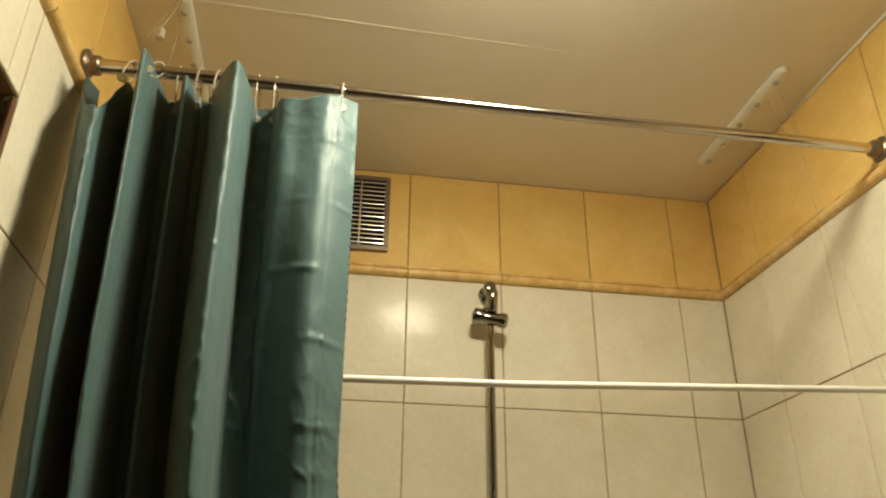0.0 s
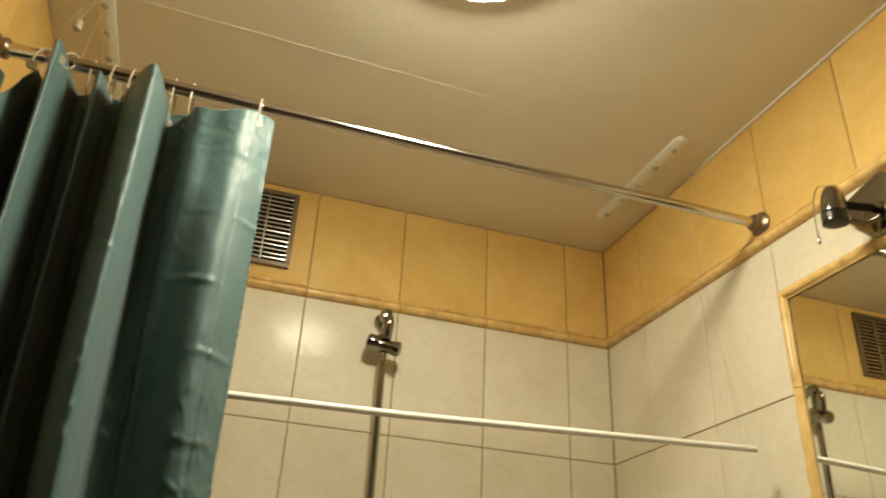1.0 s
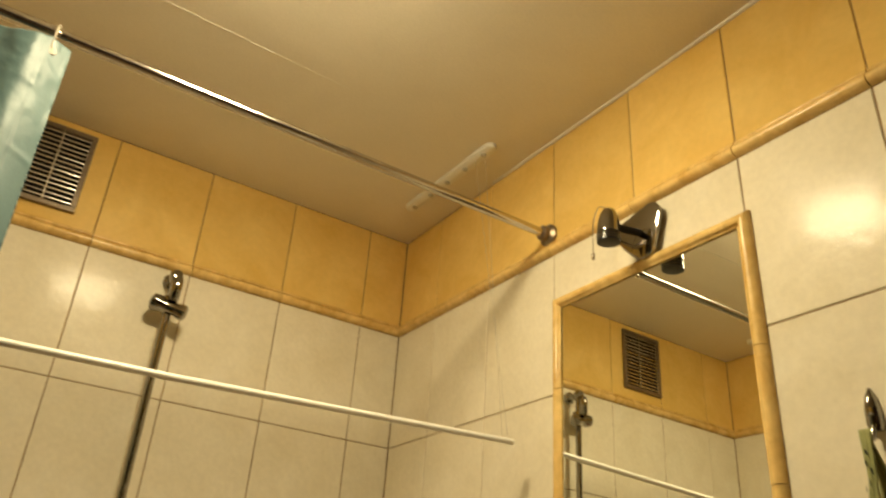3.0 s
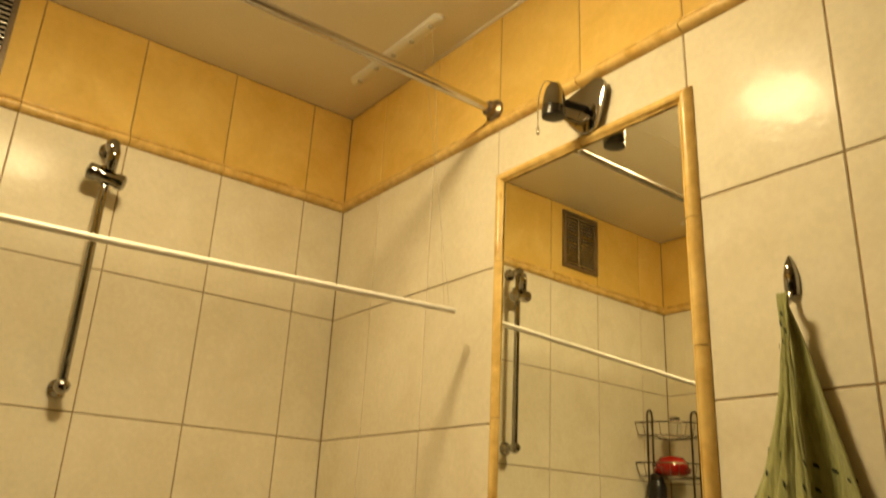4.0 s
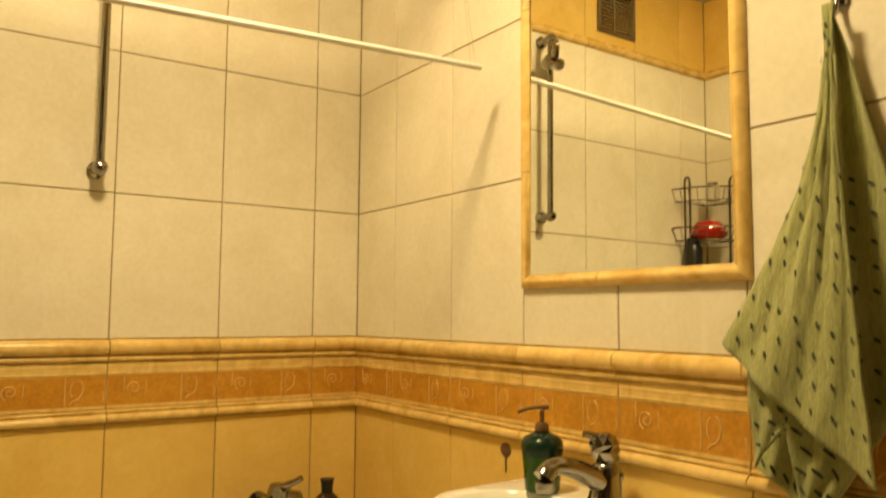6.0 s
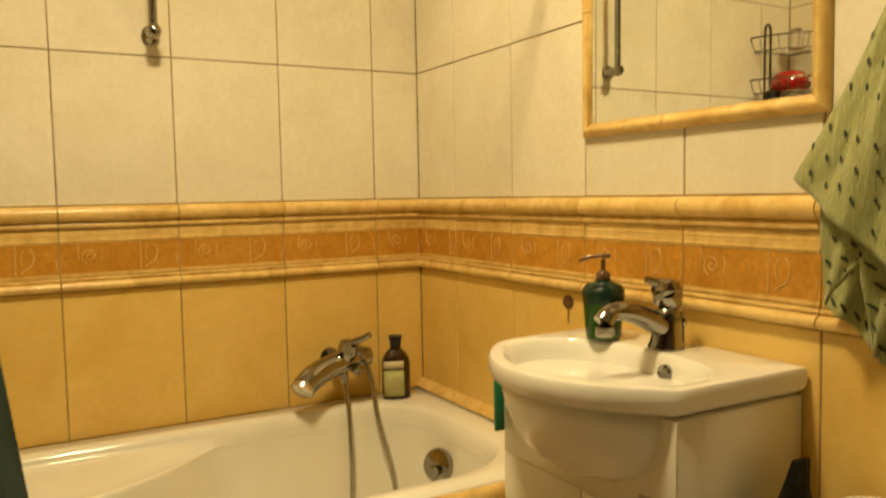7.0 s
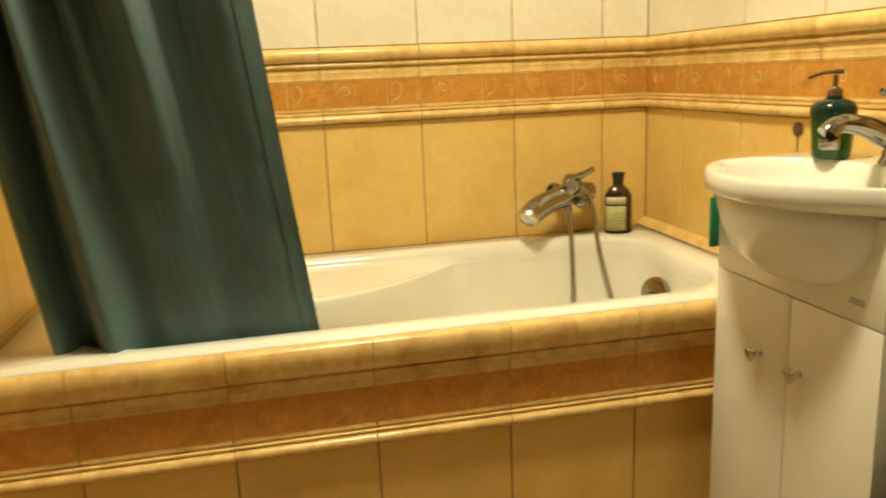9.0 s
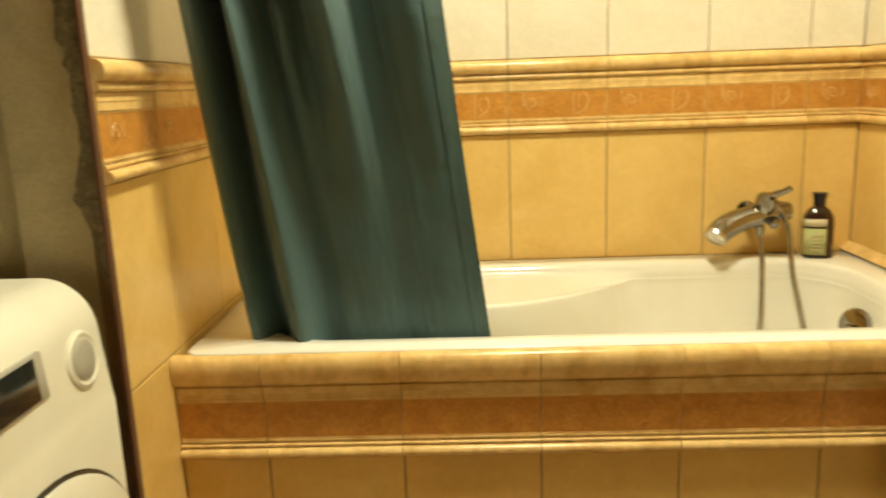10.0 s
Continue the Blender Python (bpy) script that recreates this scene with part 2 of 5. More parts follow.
# ---- tile pieces ----
WALLS = {"back": (wall_back, lambda u, z: pose(-u, BACK, z)),
         "right": (wall_right, lambda u, z: pose(RIGHT, -u, z, 0, 0, -90)),
         "left": (wall_left, lambda u, z: pose(LEFT, -u, z, 0, 0, 90)),
         "lintel": (wall_lintel, lambda u, z: pose(LEFT, STUB - 0.001 - u, z, 0, 0, 90))}
CACHE = {}


def tile_mesh(w, h, m):
    key = ("tile", round(w, 4), round(h, 4), m.name)
    if key not in CACHE:
        bm = bmesh.new()
        c = 0.0014
        ring = lambda i, y: [(i, y, i), (w - i, y, i), (w - i, y, h - i), (i, y, h - i)]
        rows = loft(bm, [ring(0, 0.006), ring(0, c), ring(c, 0.0)], False, True)
        for f in bm.faces:
            f.smooth = False
        bmesh.ops.recalc_face_normals(bm, faces=bm.faces)
        if bm.faces[-1].normal.y > 0:
            bmesh.ops.reverse_faces(bm, faces=bm.faces)
        CACHE[key] = to_mesh("tile", bm, m, 0)
    return CACHE[key]


def rail_mesh(w, profile, key0):
    """A moulded strip: profile of (out, up) from bottom to top."""
    key = (key0, round(w, 4))
    if key not in CACHE:
        bm = bmesh.new()
        rows = []
        for x in (0.0, w):
            rows.append([bm.verts.new((x, -o, z)) for o, z in profile])
        n = len(profile)
        for i in range(n - 1):
            f = bm.faces.new((rows[0][i], rows[1][i], rows[1][i + 1], rows[0][i + 1]))
            f.smooth = True
        bm.faces.new(rows[0][::-1])
        bm.faces.new(rows[1])
        bmesh.ops.recalc_face_normals(bm, faces=bm.faces)
        CACHE[key] = to_mesh(key0, bm, M_RAIL, 0.9)
    return CACHE[key]


def arc(z0, z1, out, base=0.0, n=7):
    r = (z1 - z0) / 2
    return [(base + out * math.sin(math.pi * k / n), z0 + r - r * math.cos(math.pi * k / n)) for k in range(n + 1)]


TOP_RAIL = [(-0.004, 0.0), (0.004, 0.0005)] + arc(0.001, 0.013, 0.005, 0.004, 5) + [(0.005, 0.0145)] + arc(0.0155, 0.0485, 0.016, 0.004, 8) + [(0.002, 0.0495), (-0.004, 0.0495)]
LOW_RAIL = [(-0.004, 0.0)] + arc(0.0005, 0.021, 0.013, 0.002, 7) + [(0.004, 0.0215)] + arc(0.022, 0.0285, 0.003, 0.003, 3) + [(-0.004, 0.0290)]
CORNICE = [(-0.004, 0.0)] + arc(0.0005, 0.024, 0.014, 0.001, 7) + [(0.004, 0.0245)] + arc(0.025, 0.033, 0.004, 0.002, 4) + [(-0.004, 0.0332)]
BATH_CAP = [(-0.006, 0.0), (0.0035, 0.0005), (0.0040, 0.007), (0.0030, 0.0125), (-0.001, 0.0135), (-0.001, 0.0160), (0.006, 0.0175), (0.0115, 0.024), (0.0155, 0.036), (0.017, 0.049), (0.0165, 0.060), (0.0135, 0.067), (0.008, 0.072), (0.000, 0.074), (-0.008, 0.074)]


def decor_mesh(w, h, top=0.031, motif=2):
    key = ("decor", round(w, 4), round(h, 4))
    if key in CACHE:
        return CACHE[key]
    bm = bmesh.new()
    box(bm, (0, 0.0, 0), (w, 0.006, h), mat=0)
    box(bm, (0.0006, -0.0016, 0.0), (w - 0.0006, 0.0, 0.010), mat=0)
    box(bm, (0.0006, -0.0016, h - top), (w - 0.0006, 0.0, h), mat=0)
    box(bm, (0.0006, -0.0030, 0.003), (w - 0.0006, -0.0016, 0.007), 0.0008, 1, mat=0)
    box(bm, (0.0006, -0.0030, h - top + 0.003), (w - 0.0006, -0.0016, h - top + 0.007), 0.0008, 1, mat=0)
    box(bm, (0.0006, -0.0024, h - top * 0.45), (w - 0.0006, -0.0016, h - top * 0.45 + 0.004), 0.0004, 1, mat=0)
    box(bm, (0.0008, -0.0007, 0.0102), (w - 0.0008, 0.001, h - top - 0.0002), mat=1)
    mid = 0.010 + (h - top - 0.010) / 2
    hh = (h - top - 0.010) / 2 - 0.002

    def stroke(pts, r=0.0017):
        q = [(x, -0.0009, z) for x, z in pts]
        if all(0.002 < p[0] < w - 0.002 for p in q):
            tube(bm, q, r * 0.78, 5, True, mat=motif)
    for cx, big in ((0.058, False), (0.185, True)):
        if cx > w:
            continue
        if big:  # an upright with an open drop-shaped loop beside it
            stroke([(cx - 0.021, mid - hh), (cx - 0.021, mid + hh)], 0.0018)
            stroke([(cx + 0.002 + 0.013 * math.sin(a) * (1 + 0.2 * math.cos(a)), mid + 0.004 + 0.021 * math.cos(a)) for a in [0.3 + 2.9 * k / 10 for k in range(11)]], 0.0020)
            stroke([(cx + 0.002 - 0.012 * math.sin(a), mid + 0.004 + 0.020 * math.cos(a)) for a in [0.4 + 2.0 * k / 8 for k in range(9)]], 0.0012)
            stroke([(cx + 0.002 - 0.012 * k / 5, mid - 0.017 - 0.010 * (k / 5) ** 2) for k in range(6)], 0.0016)
        else:  # a small spiral between two short bars
            stroke([(cx - 0.022, mid - hh * 0.1), (cx - 0.022, mid + hh)], 0.0016)
            stroke([(cx + (0.002 + 0.0015 * a) * math.cos(a + 0.8), mid + 0.004 + (0.002 + 0.0015 * a) * math.sin(a + 0.8)) for a in [0.2 + 9.6 * k / 34 for k in range(35)]], 0.0015)
            stroke([(cx + 0.022 + 0.004 * math.cos(a), mid + 0.008 + 0.014 * math.sin(a)) for a in [-1.2 + 2.2 * k / 8 for k in range(9)]], 0.0013)
    stroke([(w - 0.009 + 0.004 * math.sin(a), mid - 0.012 + 0.012 * math.cos(a)) for a in [0.3 + 2.5 * k / 8 for k in range(9)]], 0.0012)
    bmesh.ops.recalc_face_normals(bm, faces=bm.faces)
    CACHE[key] = to_mesh("decor_tile", bm, (M_RAIL, M_DECOR, M_MOTIF), 0.6)
    return CACHE[key]


def place(name, mesh, m, parent):
    ob = new(name, mesh)
    ob.parent = parent
    ob.matrix_basis = m
    return ob


def spans(first, length):
    """The joints from the corner outwards: a cut piece first, then whole ones."""
    xs = [0.0]
    x = first
    while x < length - 0.004:
        xs.append(x)
        x += TILE
    return list(zip(xs, xs[1:] + [length]))


ROWS_LOW = [(0.965 - 2 * 0.3333, 0.965 - 0.3333), (0.965 - 0.3333, 0.963)]


def clad(side, first, length, from_z=0.0):
    parent, at = WALLS[side]
    rows = [(max(z0, from_z), z1, M_AMBER) for z0, z1 in ((0.0, 0.2984), (0.2984, 0.6317), (0.6317, 0.9630)) if z1 > from_z + 0.02]
    rows += [(1.150, 1.4833, M_WHITE), (1.4833, 1.8163, M_WHITE), (1.8163, 2.1470, M_WHITE), (2.1802, CEIL - 0.001, M_AMBER)]
    for u0, u1 in spans(first, length):
        w = u1 - u0 - GAP
        start = (u0 + GAP / 2) if side == "right" else (u1 - GAP / 2)
        for z0, z1, m in rows:
            k = random.uniform(-0.0004, 0.0004)
            place("tile", tile_mesh(w, z1 - z0 - GAP, m), at(start, z0 + GAP / 2) @ pose(0, k, 0), parent)
        w2 = u1 - u0 - 0.0020
        start2 = (u0 + 0.0010) if side == "right" else (u1 - 0.0010)
        place("moulding_tile", rail_mesh(w2, TOP_RAIL, "upper_moulding"), at(start2, 1.1000), parent)
        place("decor_tile", decor_mesh(w2, 0.1070), at(start2, 0.9926), parent)
        place("moulding_tile", rail_mesh(w2, LOW_RAIL, "lower_moulding"), at(start2, 0.9632), parent)
        place("moulding_tile", rail_mesh(w2, CORNICE, "cornice_moulding"), at(start2, 2.1472), parent)


# ---- bath ----
def rounded_rect(x0, x1, y0, y1, r, z, n=10):
    pts = []
    for cx, cy, a0 in ((x1 - r, y1 - r, 0), (x0 + r, y1 - r, 90), (x0 + r, y0 + r, 180), (x1 - r, y0 + r, 270)):
        for k in range(n + 1):
            a = radians(a0 + 90 * k / n)
            pts.append(Vector((cx + r * math.cos(a), cy + r * math.sin(a), z)))
    # denser along the straight sides
    out = []
    for i, p in enumerate(pts):
        q = pts[(i + 1) % len(pts)]
        m = 1 if i % (n + 1) != n else (24 if (i // (n + 1)) % 2 == 0 else 10)
        out += [p.lerp(q, k / m) for k in range(m)]
    return out


def bathtub():
    tub = thing("bathtub", "white enamelled built-in bathtub set between tiled walls", "bathtub", (-0.765, -0.35, 0))
    bm = bmesh.new()
    ox = Vector((-0.765, -0.35, 0))

    def ring(i, z, rad, bench=0.0):
        inner = rounded_rect(-1.40 + i * 2.2, -0.095 - i * 0.9, -0.635 + i, -0.080 - i, rad, z)
        res = []
        for p in inner:
            if bench and p.y > -0.34:
                k = math.sin(math.pi / 2 * min(1.0, max(0.0, (-0.585 - p.x) / 0.40))) ** 0.9
                p = p + Vector((0, -bench * k * min(1, (p.y + 0.34) / 0.1), 0))
            res.append(p - ox)
        return res
    first = ring(0.0, RIM, 0.17)
    def outer(z, dx):
        res = []
        for p in first:
            q = p + ox
            c = Vector((-0.7475, -0.3575, 0))
            d = q - c
            sx = 0.7615 / max(abs(d.x), 1e-6)
            sy = (0.3460 if d.y > 0 else 0.3425) / max(abs(d.y), 1e-6)
            k = min(sx, sy)
            res.append(Vector((c.x + d.x * k * dx, c.y + d.y * k * dx, z)) - ox)
        return res
    loft(bm, [outer(0.60, 0.999), outer(RIM - 0.003, 1.0), outer(RIM, 0.996), ring(-0.008, RIM + 0.001, 0.18), ring(0.0, RIM - 0.003, 0.17), ring(0.006, RIM - 0.014, 0.165),
              ring(0.008, RIM - 0.020, 0.16), ring(0.010, RIM - 0.024, 0.16, 0.03), ring(0.011, RIM - 0.034, 0.16, 0.09), ring(0.012, RIM - 0.040, 0.16, 0.15), ring(0.0125, RIM - 0.041, 0.16, 0.185), ring(0.013, RIM - 0.0395, 0.16, 0.201),
              ring(0.0132, RIM - 0.0400, 0.16, 0.206), ring(0.0134, RIM - 0.0425, 0.16, 0.2095), ring(0.0136, RIM - 0.047, 0.16, 0.211), ring(0.015, RIM - 0.058, 0.16, 0.210), ring(0.028, RIM - 0.11, 0.155, 0.200),
              ring(0.05, 0.42, 0.15, 0.13), ring(0.075, 0.33, 0.14, 0.06), ring(0.10, 0.285, 0.12), ring(0.14, 0.270, 0.10)], False, True)
    bmesh.ops.recalc_face_normals(bm, faces=bm.faces)
    if max(bm.faces, key=lambda f: f.calc_area()).normal.z < 0:
        bmesh.ops.reverse_faces(bm, faces=bm.faces)
    part("basin", bm, M_ENAMEL, tub, sharp=1.2)
    # overflow rosette with its turning knob on the end wall of the basin
    o = Vector((-0.136, -0.330, 0.536)) - ox
    m = aim(o, (-1, -0.45, 0.25))
    rosette = part("overflow_rosette", turned([(0.026, -0.026), (0.030, -0.006), (0.040, -0.003), (0.040, 0.004), (0.036, 0.010), (0.020, 0.013)], 28, m), M_CHROME, tub, "chrome overflow rosette")
    part("knob", turned([(0.012, 0.010), (0.013, 0.026), (0.010, 0.032)], 16, m @ pose(0.004, -0.010, 0)), M_CHROME, rosette)
    part("feet_frame", boxed((-0.60, -0.22, 0.0), (0.60, 0.22, 0.255), 0.01), M_DARK, tub)
    return tub


bathtub()

# the tiled apron along the bath
apron = slab("bath_apron", (LEFT + 0.0005, FRONT + SKIN, 0), (RIGHT - 0.0005, FRONT + 0.040, RIM - 0.036), M_GROUT, "amber tiled front panel of the bath with moulded cap", "bath panel")
tagged(apron, "amber tiled front panel of the bath with moulded cap")


def clad_apron():
    for u0, u1 in spans(0.118, -LEFT - 0.001):
        w = u1 - u0
        at = lambda z, g: pose(-(u1 - g), FRONT, z)
        place("cap_tile", rail_mesh(w - 0.0012, BATH_CAP, "cap_tile"), at(0.5575, 0.0006), apron)
        place("decor_tile", decor_mesh(w - 0.0012, 0.0960, 0.016, 1), at(0.4612, 0.0006), apron)
        place("moulding_tile", rail_mesh(w - 0.0012, LOW_RAIL, "lower_moulding"), at(0.4318, 0.0006), apron)
        place("tile", tile_mesh(w - GAP, 0.3300, M_AMBER), at(0.1000, GAP / 2), apron)
        place("tile", tile_mesh(w - GAP, 0.0970, M_AMBER), at(0.0010, GAP / 2), apron)


# moulded strip that closes the joint of bath and side wall
def bath_edge_strip():
    strip = thing("edge_trim", "amber moulded tile strip along the bath rim", "trim", (0, 0, RIM), kind="structure")
    y = -0.001
    for u0, u1 in spans(COL_R, 0.66):
        ob = place("moulding_tile", rail_mesh(u1 - u0 - 0.0012, [(-0.004, 0.0), (0.024, 0.0012), (0.025, 0.005), (0.019, 0.011), (0.010, 0.017), (0.003, 0.022), (-0.004, 0.022)], "edge_strip"),
                   pose(RIGHT, -u0 - 0.0006, 0.0022, 0, 0, -90), strip)


bath_edge_strip()


# ---- ceiling lamp ----
LAMP = (-0.768, -0.986)


def ceiling_lamp():
    t = thing("ceiling_lamp", "round white ceiling lamp with glowing domed glass", "ceiling lamp", (LAMP[0], LAMP[1], CEIL))
    part("base_ring", turned([(0.130, 0.0), (0.133, -0.018), (0.130, -0.042), (0.121, -0.049), (0.114, -0.045)][::-1], 48), M_WHITEPL, t, "white lamp ring")
    dome = [(0.113 * math.cos(a), -0.045 - 0.040 * math.sin(a)) for a in [math.pi / 2 * k / 10 for k in range(11)]]
    part("glass_dome", turned(dome[::-1], 48), M_GLASS, t, "glowing frosted glass dome", sharp=0)
    return t


ceiling_lamp()


# ---- ceiling joints and clothes airer ----
def bead(name, a, b, r0, r1, label, m=M_CAULK):
    a, b = Vector(a), Vector(b)
    n = 24
    pts = [a.lerp(b, k / n) + Vector((noise.noise((k * 0.7, a.x, 0)) * 0.0008, noise.noise((k * 0.7, a.y, 5)) * 0.0008, 0)) for k in range(n + 1)]
    ob = part(name, tubed(pts, [r0 + (r1 - r0) * k / n for k in range(n + 1)], 8), m)
    return tagged(ob, label, "trim", kind="structure")


bead("ceiling_joint", (LEFT, -0.590, CEIL + 0.0004), (-0.50, -0.560, CEIL + 0.0009), 0.0031, 0.0012, "thin white filler line across the ceiling")
bead("corner_caulk", (-0.003, -0.45, CEIL - 0.001), (-0.003, REAR, CEIL - 0.001), 0.0045, 0.0045, "white caulk bead between ceiling and side wall")


def airer():
    """Ceiling clothes airer: two slotted rails, one lowered rod on cords."""
    t = thing("clothes_airer", "white ceiling clothes airer with one lowered rod on cords", "clothes airer", (-0.765, -0.40, CEIL))
    o = Vector((-0.765, -0.40, CEIL))
    for x in (-0.112, -1.416):
        bm = bmesh.new()
        y0, y1 = (-0.190, -0.600)
        loops = []
        for y, k in ((y0, 0.3), (y0 - 0.006, 0.8), (y0 - 0.014, 1), (y1 + 0.014, 1), (y1 + 0.006, 0.8), (y1, 0.3)):
            loops.append([Vector((x + dx * k, y, CEIL + dz)) - o for dx, dz in ((-0.017, 0), (-0.017, -0.008), (-0.011, -0.012 - 0.0), (0.011, -0.012), (0.017, -0.008), (0.017, 0))])
        loft(bm, loops, True, True)
        bmesh.ops.recalc_face_normals(bm, faces=bm.faces)
        rail = part("rail", bm, M_WHITEPL, t, "white plastic pulley rail")
        for k in range(5):
            y = y0 - 0.035 - 0.083 * k
            part("pulley", turned([(0.006, -0.0165), (0.0075, -0.014), (0.0075, -0.0115)], 12, Matrix.Translation(Vector((x, y, CEIL)) - o)), M_GREY, rail)
    a, b = Vector((-0.066, -0.640, 1.714)), Vector((-1.462, -0.640, 1.672))
    rod = part("rod", tubed([a - o, a.lerp(b, 0.02) - o, a.lerp(b, 0.5) + Vector((0, 0, -0.006)) - o, b - o], 0.0062, 12), M_ROD, t, "white coated drying rod")
    part("cord", tubed([Vector((-0.112, -0.560, CEIL - 0.012)) - o, Vector((-0.090, -0.636, 1.725)) - o], 0.0005, 5), M_CLEAR, t)
    part("cord", tubed([Vector((-0.112, -0.520, CEIL - 0.012)) - o, Vector((-0.083, -0.644, 1.725)) - o], 0.0005, 5), M_CLEAR, t)
    part("cord", tubed([Vector((-1.416, -0.560, CEIL - 0.012)) - o, Vector((-1.440, -0.640, 1.680)) - o], 0.0005, 5), M_CLEAR, t)
    # cords gathered to a small cleat at the far rail, with a toggle
    part("cord", tubed([Vector((-1.416, -0.600, CEIL - 0.010)) - o, Vector((-1.428, -0.715, 2.250)) - o], 0.0008, 5), M_CLEAR, t)
    part("cord", tubed([Vector((-1.416, -0.590, CEIL - 0.010)) - o, Vector((-1.408, -0.712, 2.275)) - o], 0.0008, 5), M_CLEAR, t)
    part("toggle", turned([(0.004, -0.012), (0.0075, -0.010), (0.0075, 0.008), (0.004, 0.012)], 12, Matrix.Translation(Vector((-1.408, -0.712, 2.262)) - o)), M_CLEAR, t)
    return t


airer()


# ---- curtain rail and curtain ----
ROD_Y, ROD_Z = -0.680, 2.203


def curtain_rail():
    t = thing("curtain_rail", "chrome telescopic shower curtain rail between the walls", "curtain rail", (-0.765, ROD_Y, ROD_Z))
    ax = pose(0, 0, 0, 0, 90, 0)
    part("tube", turned([(0.0105, -0.765 + 0.44), (0.0105, 0.755)], 24, ax), M_RAILTUBE, t)
    part("outer_tube", turned([(0.0125, -0.755), (0.0125, -0.765 + 0.445), (0.0105, -0.765 + 0.450)], 24, ax), M_RAILTUBE, t)
    for s in (-1, 1):
        m = pose(s * 0.7645, 0, 0, 0, -90 * s, 0)
        part("flange", turned([(0.027, 0.0), (0.027, 0.006), (0.022, 0.010), (0.018, 0.012), (0.018, 0.024), (0.0145, 0.028)], 28, m), M_BRONZE, t, "worn chrome wall flange")
    return t


curtain_rail()

# plan of the folds at the top, as (x, offset from the rail); gathered tightly towards the wall
FOLDS = [(-1.505, 0.028), (-1.512, -0.020), (-1.494, -0.070), (-1.466, -0.112), (-1.450, -0.104), (-1.443, 0.000), (-1.438, 0.030), (-1.428, -0.020), (-1.413, -0.094), (-1.402, -0.100),
         (-1.394, -0.020), (-1.384, 0.030), (-1.366, 0.018), (-1.350, -0.048), (-1.340, -0.034), (-1.332, 0.028), (-1.316, 0.028), (-1.300, -0.030), (-1.276, -0.088), (-1.256, -0.098),
         (-1.242, -0.040), (-1.232, 0.030), (-1.208, 0.030), (-1.198, 0.002), (-1.186, -0.040), (-1.152, -0.047), (-1.114, -0.052), (-1.084, -0.036), (-1.055, -0.014)]


def curtain_point(u, v):
    """u along the cloth, v from the top (0) to the bottom (1)."""
    z = 2.168 - v * (2.168 - 0.42)
    k = u * (len(FOLDS) - 1)
    i = min(int(k), len(FOLDS) - 2)
    f = k - i
    ps = [Vector((*FOLDS[min(max(j, 0), len(FOLDS) - 1)], 0)) for j in (i - 1, i, i + 1, i + 2)]
    p = 0.5 * ((2 * ps[1]) + (ps[2] - ps[0]) * f + (2 * ps[0] - 5 * ps[1] + 4 * ps[2] - ps[3]) * f * f + (3 * ps[1] - ps[0] - 3 * ps[2] + ps[3]) * f ** 3)
    # lower down the small folds melt into broad waves and the cloth swings into the bath
    s = min(1.0, max(0.0, (v - 0.26) / 0.52))
    s = s * s * (3 - 2 * s)
    right = -1.055 + 0.006 * min(v / 0.4, 1) + 0.100 * max(0.0, (v - 0.36) / 0.54) ** 1.15
    left = -1.512 + 0.050 * min(v / 0.55, 1) + 0.075 * max(0.0, (v - 0.5) / 0.5) ** 1.4
    even = left + (right - left) * (0.10 * u + 0.90 * u ** 1.25 if u > 0 else 0)
    tx = (p.x + 1.512) / (1.512 - 1.055)
    # the last panel turns its wall side away below the heading
    g = min(1.0, max(0.0, (v - 0.10) / 0.22))
    back = 0.052 * g * math.exp(-((p.x + 1.178) / 0.030) ** 2)
    xa = left + (right - left) * tx
    x = xa * (1 - 0.75 * s) + even * 0.75 * s
    wave = (0.042 * (1 - min(1.0, max(0.0, (u - 0.25) / 0.30))) + 0.004) * math.sin(2 * math.pi * (3.7 * u - 0.49 + 0.06 * v))
    swing = 0.070 * max(0.0, (v - 0.55) / 0.35) if v > 0.55 else 0.0
    y = ROD_Y + min(p.y + back, 0.028) * (1 - 0.97 * s) * (1 + 0.5 * min(v, 0.3)) + wave * s * 0.9 + min(swing, 0.075)
    y += 0.055 * min(1.0, v / 0.5) ** 2 * max(0.0, 1 - u / 0.17) ** 1.4  # the wall-side edge turns back
    return x, y, z


def crumple(u, z):
    """Soft facets of stiff cloth, fading towards the weighted bottom."""
    calm = min(1.0, max(0.0, (z - 1.15) / 0.45))
    if calm <= 0:
        return 0.0
    a = 1 - abs(noise.noise((u * 16 + 2.0, z * 11, 7.0))) * 3.2
    b = 1 - abs(noise.noise((u * 34 + 9.0, z * 27, 2.0))) * 3.2
    patchy = max(0.0, noise.noise((u * 6, z * 4, 8.0)) + 0.35)
    return (0.0046 * max(0.0, a) ** 2 + 0.0024 * max(0.0, b) ** 2) * patchy * calm


